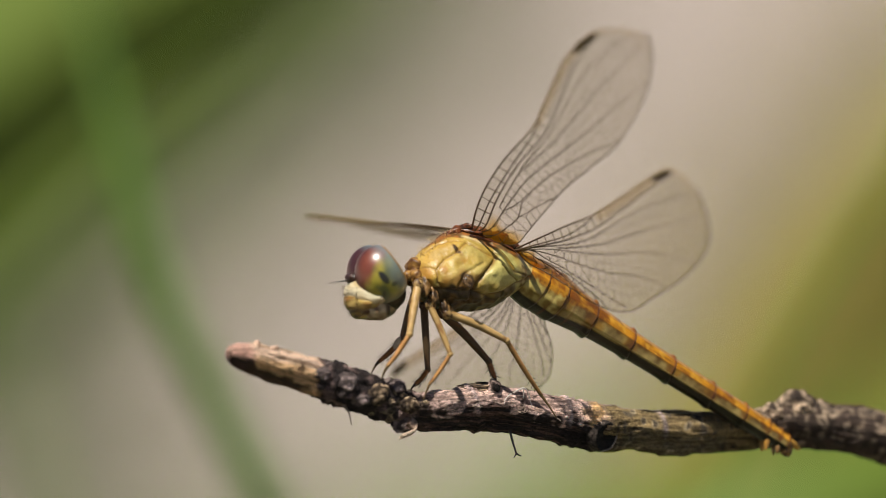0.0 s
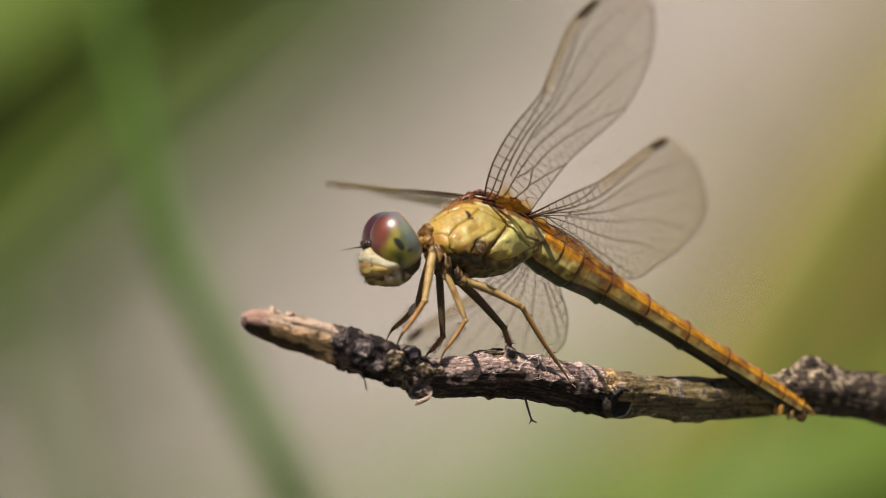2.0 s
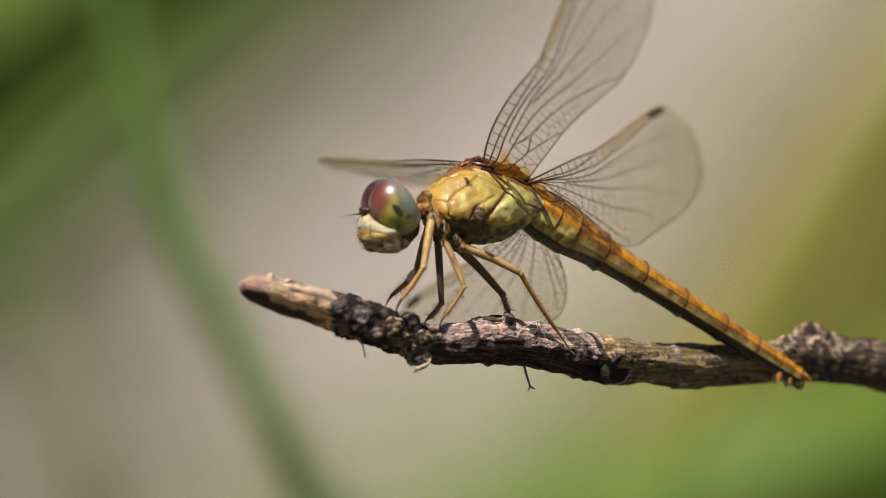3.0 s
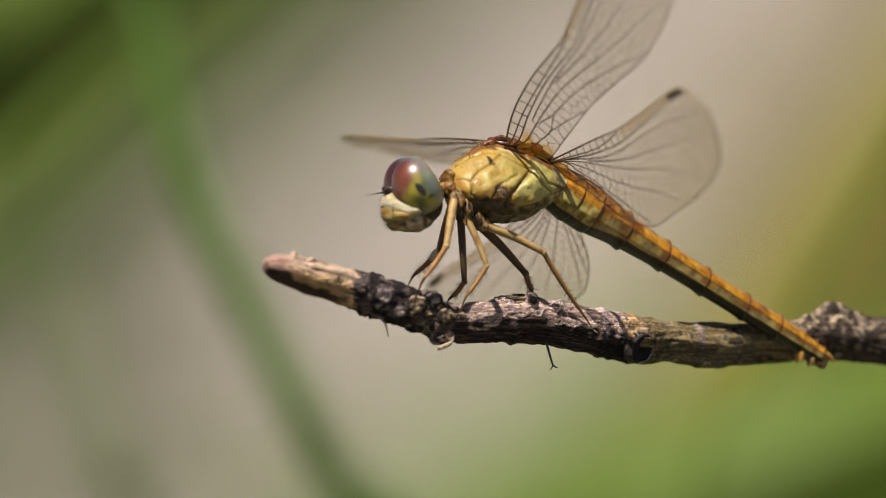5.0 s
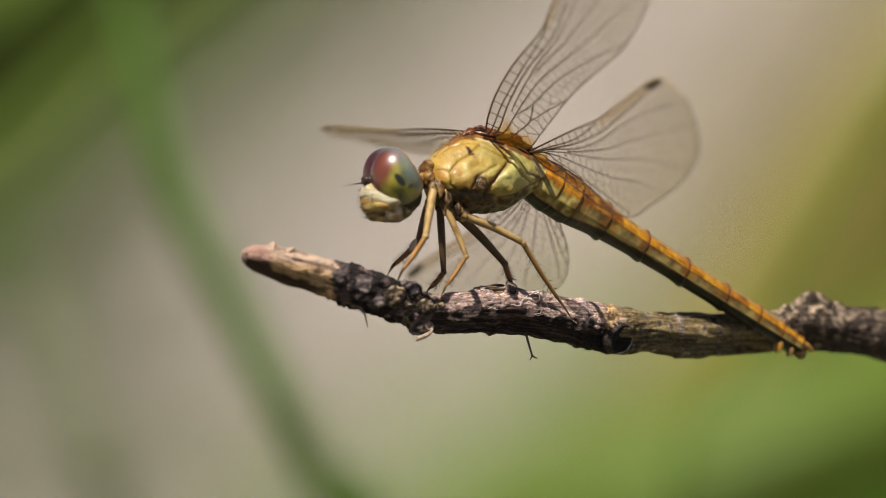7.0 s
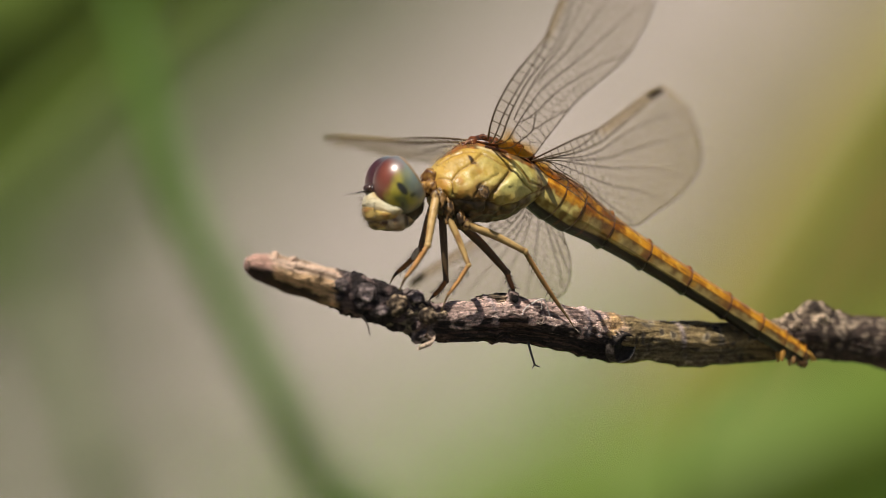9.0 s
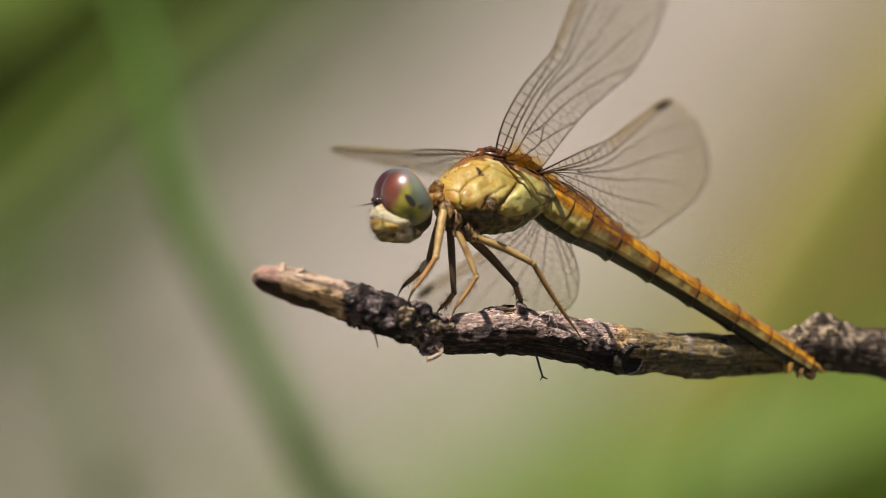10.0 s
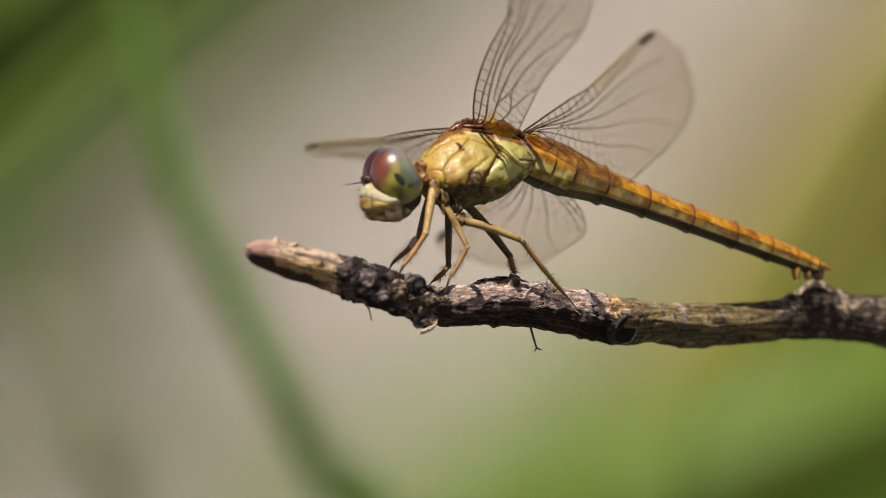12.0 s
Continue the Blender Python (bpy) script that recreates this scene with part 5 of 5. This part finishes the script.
def flake():
    """A dry flake that hangs on a front leg, below its knee."""
    ob, origin = LEGS[1]
    s = Shape()
    m = Matrix.Rotation(radians(32), 3, "Y")
    ball(s, Vector((-9.0, 1.1, -6.95)) - origin, (0.24, 0.1, 0.5), lambda d: lerp((0.75, 0.66, 0.54), (0.5, 0.4, 0.3), clamp(0.4 + wobble(d, 2))), m, 16, 20, lambda d: 1 + 0.25 * wobble(d, 2.2, 3))
    part("dry_flake", s, FIBRE, ob, "pale dry flake caught on the leg")


flake()


# ---- grass behind the twig ----
def blade(shape, root, tip, width, sag, rnd, colour=(0.1, 0.15, 0.02)):
    """A bent grass blade with a keel, in metres."""
    root, tip = Vector(root), Vector(tip)
    d = tip - root
    out = Vector((d.x, d.y, 0))
    out = out.normalized() if out.length > 1e-4 else Vector((1, 0, 0))
    across = Vector((-out.y, out.x, 0))
    if rnd is not None:
        a = rnd.uniform(0, math.pi)
        across = Vector((math.cos(a), math.sin(a), 0))
    rows, verts = 9, []
    for i in range(rows):
        t = i / (rows - 1)
        p = root + d * t + Vector((0, 0, sag * 4 * t * (1 - t)))
        w = width * (0.5 + 0.5 * min(1, 3 * t)) * (1 - t ** 3) + 0.0002
        n = d.cross(across).normalized() * w * 0.3
        verts += [p - across * w / 2, p + n * 0.5, p + across * w / 2, p - n * 0.6]
    shape.add(verts, grid_faces(rows, 4), colour)


def behind(x, z, depth):
    """The place that deep behind the twig which shows x across and z up on the insect's plane (millimetres; depth in metres)."""
    return STAGE @ Vector((x * MM * (1 + depth), depth, z * MM * (1 + depth)))


def tall_blade(points, width, material, label, facing=(0.1, -1, 0.2)):
    """A long keeled leaf along points of (x, z, depth), which runs on from the first of them down to its root in the ground."""
    line = [behind(*p) for p in points]
    a, b = line[1], line[0]
    d = (b - a).normalized()
    lean = Vector((d.x * 0.6, d.y * 0.6, min(d.z, 0) - 0.5))
    run = b.z / -lean.z
    line = [b + lean * run * q + (d - lean) * 0.05 * math.sin(math.pi * q) for q in (1.0, 0.66, 0.33)] + line
    mid = spline(line, 64)
    s = Shape()
    verts = []
    for i, p in enumerate(mid):
        t = i / 63
        d = (Vector(mid[min(i + 1, 63)]) - Vector(mid[max(i - 1, 0)])).normalized()
        across = d.cross(Vector(facing)).normalized()
        keel = across.cross(d)
        w = width * (0.55 + 0.45 * min(1, 3 * t)) * (1 - max(0, t - 0.8) * 4.6)
        p, fold = Vector(p), keel * min(w, 0.003) * 0.14
        verts += [p - across * w / 2, p - fold, p + across * w / 2, p + fold]
    s.add(verts, grid_faces(64, 4) + [(0, 1, 2, 3)], (0.1, 0.15, 0.02))
    ob = part("grass_blade", s, material, unit=1.0)
    return tagged(ob, label, "grass", group="tall grass blades")


# the long stem that crosses behind the broken end of the twig
tall_blade([(-4.6, -35, 0.2), (-8.5, -27, 0.2), (-13.1, -18.5, 0.2), (-16.3, -12, 0.205), (-19.9, -4.6, 0.21), (-22.5, 3.0, 0.22), (-24.3, 9.5, 0.235), (-26.0, 17.0, 0.25), (-27.6, 25, 0.28)],
           0.0034, BLADE_GREEN, "tall green grass stem leaning behind the twig")
# leaves that arch up from the thick grass at one side of the stem
tall_blade([(-47, -24, 0.36), (-38, -13, 0.37), (-30, -4.5, 0.38), (-22, 3.0, 0.39), (-14.5, 10.0, 0.4), (-5, 17.5, 0.41), (4, 24, 0.42)],
           0.0042, GREY_GREEN, "faded grass leaf arching over the sand")
tall_blade([(-52, -2, 0.44), (-43, 5.5, 0.45), (-34, 12, 0.46), (-25, 18, 0.47), (-14, 23.5, 0.48), (-4, 28.5, 0.5)],
           0.025, DEEP_GREEN, "broad dark green grass leaf")
tall_blade([(-55, -13, 0.5), (-45, -4.5, 0.5), (-36, 2.5, 0.5), (-27, 9.0, 0.51), (-17, 15, 0.52), (-7, 21, 0.54)],
           0.012, DEEP_GREEN, "dark green grass leaf in thick grass")
tall_blade([(-47, -12, 0.3), (-41, -6, 0.31), (-34, 0.5, 0.32), (-27, 6.5, 0.33), (-19, 12.5, 0.34), (-10, 19, 0.36)],
           0.0036, DEEP_GREEN, "slender dark green grass leaf")
tall_blade([(-52, -24, 0.34), (-44, -15.5, 0.34), (-37, -8.5, 0.34), (-30.5, -2.0, 0.35), (-25, 4.0, 0.36), (-20, 10, 0.38)],
           0.0036, GREY_GREEN, "faded slanting grass leaf")
tall_blade([(-24, -34, 0.3), (-27, -24, 0.3), (-29.5, -14, 0.31), (-33, -6, 0.33), (-38, 1, 0.36)],
           0.0028, GREY_GREEN, "faded grass leaf bending aside")
# yellowing and green leaves that lean up past the tail of the insect
tall_blade([(9.5, -33, 0.55), (17.0, -19.5, 0.55), (23.0, -9.5, 0.55), (29.5, 0.5, 0.55), (36, 9.5, 0.55), (44, 20, 0.57)],
           0.0165, STRAW_LEAF, "broad yellowing grass leaf leaning over the sand", (-0.25, -0.8, 0.9))
tall_blade([(14.5, -30, 0.22), (20.0, -17.5, 0.22), (24.8, -8.0, 0.22), (29.0, -1.0, 0.225), (34.5, 8.0, 0.23), (39, 17, 0.25)],
           0.0009, GREEN, "green grass leaf leaning over yellowing grass")

tall_blade([(-4, -38, 0.5), (10, -28.5, 0.5), (25, -22, 0.5), (40, -16.5, 0.51), (56, -11, 0.53)],
           0.021, DARK_GREEN, "broad green grass leaf", (0.0, -1, 0.35))


def turf(name, corners, count, height, width, material, label, seed, lean=2.6, stray=0.0):
    """Short grass rooted over a four-cornered patch of the ground, and straying beyond its sides and its near edge."""
    rnd = random.Random(seed)
    s = Shape()
    a, b, c, d = [Vector((*p, 0)) for p in corners]
    for _ in range(count):
        u, v = rnd.random(), rnd.random()
        root = a.lerp(b, u).lerp(d.lerp(c, u), v)
        if stray:
            root += Vector((rnd.gauss(0, stray), -abs(rnd.gauss(0, stray)), 0))
        h = height * rnd.uniform(0.5, 1.2)
        tip = root + Vector((rnd.uniform(-lean, lean) * h, rnd.uniform(-lean, lean) * h, h))
        blade(s, root - Vector((0, 0, 0.02)), tip, width * rnd.uniform(0.6, 1.3), h * rnd.uniform(0, 0.15), rnd)
    ob = part(name, s, material, unit=1.0)
    return tagged(ob, label, "grass", kind="stuff")


turf("green_turf", ((-0.230, 2.615), (-0.115, 2.702), (-0.073, 3.852), (-0.330, 4.255)), 4300, 0.025, 0.008, DARK_GREEN, "dark green turf at the edge of the sand", 1)
turf("bright_turf", ((0.005, 2.135), (0.205, 2.135), (0.224, 2.453), (0.050, 2.492)), 1350, 0.025, 0.008, FRESH_GREEN, "fresh green turf on the sand", 2)
turf("yellow_turf", ((0.075, 2.453), (0.224, 2.440), (0.290, 3.504), (0.158, 3.092)), 1400, 0.025, 0.008, OLIVE, "yellowing dry turf", 3)
turf("thin_turf", ((0.038, 2.453), (0.078, 2.453), (0.146, 3.004), (0.132, 3.004)), 130, 0.025, 0.008, OLIVE, "thin yellow-green turf on the sand", 9)
turf("scattered_turf", ((-0.049, 2.135), (0.016, 2.135), (0.050, 2.506), (-0.004, 2.506)), 150, 0.025, 0.008, FRESH_GREEN, "scattered fresh turf on the sand", 10)
turf("sparse_turf", ((-0.207, 2.246), (-0.068, 2.246), (-0.016, 3.399), (-0.277, 3.399)), 500, 0.025, 0.008, GREY_GREEN, "sparse faded turf on sand", 4)
turf("faded_turf", ((-0.104, 2.839), (-0.014, 2.970), (0.057, 3.852), (-0.099, 3.852)), 420, 0.025, 0.008, GREY_GREEN, "thin faded turf on sand", 8)
turf("patchy_turf", ((-0.030, 2.78), (0.040, 2.78), (0.085, 3.25), (-0.02, 3.25)), 24, 0.025, 0.008, GREY_GREEN, "patchy faded turf on sand", 12)
# added out of view, to keep sand bounce off the undersides
turf("unseen_turf", ((-1.6, -2.6), (1.6, -2.6), (1.2, 1.5), (-1.2, 1.5)), 13000, 0.115, 0.022, DARK_GREEN, "unseen green grass added to cut light bounced off the sand", 6, 0.9, 0.3)


# ---- what moves ----
def at(p):
    return Matrix.Translation(Vector(p) * MM)


def motions():
    def spin(rx=0, ry=0, rz=0):
        return pose(0, 0, 0, rx, ry, rz)

    # the twig springs up a little when the tail lifts off it
    grip = at((-5.90, 0.00, -10.85))
    sprung = PERCH @ grip @ spin(0, -0.6, 0) @ grip.inverted()
    walk(TWIG, [(0.0, PERCH), (10.4, PERCH), (10.5, sprung), (12.0, sprung)])

    # thorax: seconds, shift in millimetres along and up
    def body(du, dz, roll=0.0, pitch=0.0):
        return at(HUB + Vector((du, 0, dz))) @ spin(ROLL + roll, pitch, 0)

    walk(THORAX, [(0.0, body(0, 0)), (0.5, body(0, 0)), (0.7, body(-0.1, 0)), (1.5, body(-0.2, 0)), (10.4, body(-0.25, 0)),
                  (10.5, body(-1.1, 0.1, 0, -9)), (10.65, body(-0.9, 0.2, 0, -10)), (10.8, body(-1.1, 0.15, 0, -9)), (11.0, body(-1.1, 0.15, 0, -9)),
                  (12.0, body(-1.15, 0.1, 0, -8.5))])

    # abdomen: shift of its root along and up, and how far it hangs
    def droop(angle, du=0.0, dz=0.0, yaw=-5.8):
        return at(Vector((0.91, 0.00, -2.10)) + Vector((du, 0, dz))) @ spin(0, angle, yaw) @ spin(-7, 0, 0)

    walk(ABDOMEN_OB, [(0.0, droop(30.0)), (0.5, droop(29.8)), (0.6, droop(23.6)), (0.8, droop(21.4)), (1.0, droop(21.5)), (1.2, droop(25.5)), (1.5, droop(29.6, -0.1)),
                      (5.0, droop(30, -0.15)), (10.3, droop(30, -0.2)), (10.4, droop(28.5, -0.2)), (10.5, droop(8.7, -1.1, 1.15)), (10.6, droop(7, -1.1, 1.2)),
                      (10.7, droop(5, -1.1, 1.3)), (10.8, droop(9, -1.1, 1.2)), (11.0, droop(14, -1.1, 1.1)), (11.5, droop(15.3, -1.15, 1.0)), (12.0, droop(19, -1.15, 1.0))])

    # head: shift along and up, then roll, nod and turn
    def face(du, dz, roll, nod, turn):
        return at(NECK + Vector((du, 0, dz))) @ spin(0, 0, turn) @ spin(0, nod, 0) @ spin(roll, 0, 0)

    rest, after = face(-0.45, 0.0, 0, -3, -13), face(-0.8, -0.5, 0, -3, -13)
    tilted = face(-0.5, -0.1, -34, 4, -58)
    walk(HEAD, [(0.0, rest), (0.5, rest), (0.6, tilted), (0.9, tilted), (1.0, face(-0.55, 0.0, -13, 0, -25)), (1.1, rest), (10.4, rest), (10.5, face(-1.2, -0.85, -5, -9, -26)),
                (10.6, face(-0.9, -0.55, -26, 0, -52)), (10.7, face(-0.85, -0.25, -36, 2, -62)), (10.8, after), (12.0, after)])

    walk(NEAR_FORE, [(0.0, wing_pose((-3.94, -1.30, 1.63), (-7.59, -25.50, 17.30), (0.70, -0.46, -0.54))), (0.5, wing_pose((-3.94, -1.30, 1.63), (-7.59, -25.50, 17.30), (0.70, -0.46, -0.54))), (0.6, wing_pose((-4.08, -1.30, 1.63), (-9.57, -25.10, 17.29), (0.67, -0.51, -0.54))), (1.0, wing_pose((-4.08, -1.30, 1.63), (-9.57, -25.10, 17.29), (0.67, -0.51, -0.54))), (1.5, wing_pose((-4.17, -1.30, 1.51), (-8.60, -25.30, 17.30), (0.69, -0.49, -0.54))),
                     (5.0, wing_pose((-4.17, -1.30, 1.51), (-8.60, -25.30, 17.30), (0.69, -0.49, -0.54))), (10.4, wing_pose((-4.17, -1.30, 1.51), (-8.51, -25.30, 17.22), (0.69, -0.48, -0.54))), (10.5, wing_pose((-5.51, -1.30, 1.76), (-14.75, -23.90, 17.39), (0.59, -0.61, -0.53))), (10.6, wing_pose((-5.4, -1.30, 1.84), (-16.2, -23.40, 17.39), (0.56, -0.64, -0.52))), (10.7, wing_pose((-5.4, -1.30, 1.84), (-19.6, -21.60, 17.2), (0.5, -0.7, -0.5))), (10.8, wing_pose((-5.51, -1.30, 1.76), (-14.76, -24.10, 17.06), (0.60, -0.60, -0.53))), (11.0, wing_pose((-5.51, -1.30, 1.76), (-14.52, -24.50, 16.53), (0.62, -0.58, -0.53))),
                     (11.5, wing_pose((-5.51, -1.30, 1.76), (-13.74, -24.10, 17.60), (0.61, -0.59, -0.53))), (12.0, wing_pose((-5.51, -1.30, 1.76), (-13.13, -24.10, 18.01), (0.61, -0.58, -0.53)))])
    walk(NEAR_HIND, [(0.0, wing_pose((-0.20, -1.30, 0.04), (-1.81, -28.50, 6.30), (0.38, -0.23, -0.90))), (0.5, wing_pose((-0.20, -1.30, 0.04), (-1.81, -28.50, 6.30), (0.38, -0.23, -0.90))), (0.6, wing_pose((-0.34, -1.30, 0.04), (-4.29, -28.30, 6.62), (0.35, -0.27, -0.89))), (1.0, wing_pose((-0.34, -1.30, 0.04), (-4.29, -28.30, 6.62), (0.35, -0.27, -0.89))), (1.5, wing_pose((-0.29, -1.30, 0.08), (-3.37, -28.50, 6.21), (0.37, -0.24, -0.90))),
                     (5.0, wing_pose((-0.29, -1.30, 0.08), (-4.02, -28.50, 5.80), (0.37, -0.24, -0.90))), (10.4, wing_pose((-0.29, -1.30, 0.08), (-4.12, -28.50, 5.80), (0.37, -0.24, -0.90))), (10.5, wing_pose((-1.25, -1.30, 0.96), (-4.47, -27.30, 11.09), (0.29, -0.38, -0.88))), (10.6, wing_pose((-1.25, -1.30, 0.96), (-6.9, -27.2, 9.5), (0.26, -0.41, -0.87))), (10.7, wing_pose((-1.25, -1.30, 0.96), (-9.0, -26.10, 11.20), (0.24, -0.43, -0.87))), (10.8, wing_pose((-1.25, -1.30, 0.96), (-5.01, -27.50, 9.98), (0.31, -0.35, -0.89))),
                     (11.0, wing_pose((-1.25, -1.30, 0.96), (-4.81, -27.90, 8.99), (0.33, -0.31, -0.89))), (11.5, wing_pose((-1.25, -1.30, 0.96), (-4.81, -27.90, 8.91), (0.33, -0.31, -0.89))), (12.0, wing_pose((-1.25, -1.30, 0.96), (-4.62, -27.90, 8.83), (0.33, -0.31, -0.89)))])
    walk(FAR_FORE, [(0.0, wing_pose((-3.51, 1.30, 1.39), (-3.00, 30.30, 2.80), (0.97, -0.01, -0.2))), (0.5, wing_pose((-3.51, 1.30, 1.39), (-3.00, 30.30, 2.80), (0.97, -0.01, -0.2))), (0.6, wing_pose((-3.51, 1.30, 1.39), (0.02, 30.10, 2.85), (0.96, -0.11, -0.2))), (1.0, wing_pose((-3.51, 1.30, 1.39), (0.02, 30.10, 2.85), (0.96, -0.11, -0.2))), (1.5, wing_pose((-3.65, 1.30, 1.39), (-2.51, 30.30, 2.71), (0.97, -0.04, -0.2))), (2.4, wing_pose((-3.65, 1.30, 1.39), (-2.51, 30.30, 2.71), (0.97, -0.04, -0.2))), (3.0, wing_pose((-3.70, 1.30, 1.39), (-3.00, 30.30, 1.89), (0.96, -0.02, -0.27))),
                    (5.0, wing_pose((-3.70, 1.30, 1.39), (-2.90, 30.30, 1.98), (0.96, -0.02, -0.27))), (10.4, wing_pose((-3.70, 1.30, 1.39), (-2.90, 30.30, 1.98), (0.96, -0.02, -0.27))), (10.5, wing_pose((-4.94, 1.30, 1.17), (-1.64, 30.10, 1.03), (0.98, -0.11, -0.18))), (10.6, wing_pose((-4.94, 1.30, 1.17), (1.75, 30.10, 3.3), (0.86, -0.14, -0.47))), (10.7, wing_pose((-4.94, 1.30, 1.17), (0.06, 30.0, -0.26), (0.95, -0.12, -0.28))), (10.8, wing_pose((-4.94, 1.30, 1.17), (-2.81, 30.30, 0.47), (0.98, -0.07, -0.21))),
                    (12.0, wing_pose((-4.94, 1.30, 1.17), (-4.71, 30.30, -0.22), (0.98, -0.01, -0.20)))])
    walk(FAR_HIND, [(0.0, wing_pose((2.12, 1.30, -1.30), (4.12, 27.90, -9.96), (0.78, -0.25, -0.58))), (0.5, wing_pose((2.12, 1.30, -1.30), (4.12, 27.90, -9.96), (0.78, -0.25, -0.58))), (0.6, wing_pose((2.12, 1.30, -1.30), (5.00, 27.70, -9.96), (0.77, -0.27, -0.58))), (1.0, wing_pose((2.12, 1.30, -1.30), (5.00, 27.70, -9.96), (0.77, -0.27, -0.58))), (1.5, wing_pose((2.12, 1.30, -1.30), (4.12, 27.90, -9.96), (0.78, -0.25, -0.58))),
                    (10.4, wing_pose((2.12, 1.30, -1.30), (4.12, 27.90, -9.96), (0.78, -0.25, -0.58))), (10.5, wing_pose((1.06, 1.30, -0.46), (8.12, 27.30, -7.94), (0.88, -0.34, -0.35))), (10.65, wing_pose((1.06, 1.30, -0.46), (9.7, 27.1, -5.6), (0.89, -0.39, -0.22))), (10.8, wing_pose((1.06, 1.30, -0.46), (7.35, 27.70, -7.38), (0.89, -0.30, -0.34))),
                    (12.0, wing_pose((1.06, 1.30, -0.46), (6.47, 27.70, -7.72), (0.89, -0.28, -0.36)))])
    # the front legs reach out along the twig while the head is cocked; later the body lifts and all legs tip with it
    hips = (Vector((-8.68, -1.60, -2.67)), Vector((-7.57, 0.60, -2.89)))
    for k, (ob, origin) in enumerate(LEGS):
        tipped = at(origin + Vector((-0.3, 0, -0.3))) if k < 2 else at(origin) @ spin(0, 4 if k in (3, 5) else -6, 0)
        rows = [(0.0, at(origin))]
        if k < 2:
            reach = at(hips[k]) @ spin(0, 6, 0) @ at(origin - hips[k])
            rows += [(0.5, at(origin)), (0.6, reach), (0.9, reach), (1.05, at(origin))]
        walk(ob, rows + [(10.4, at(origin)), (10.5, tipped), (12.0, tipped)])


motions()
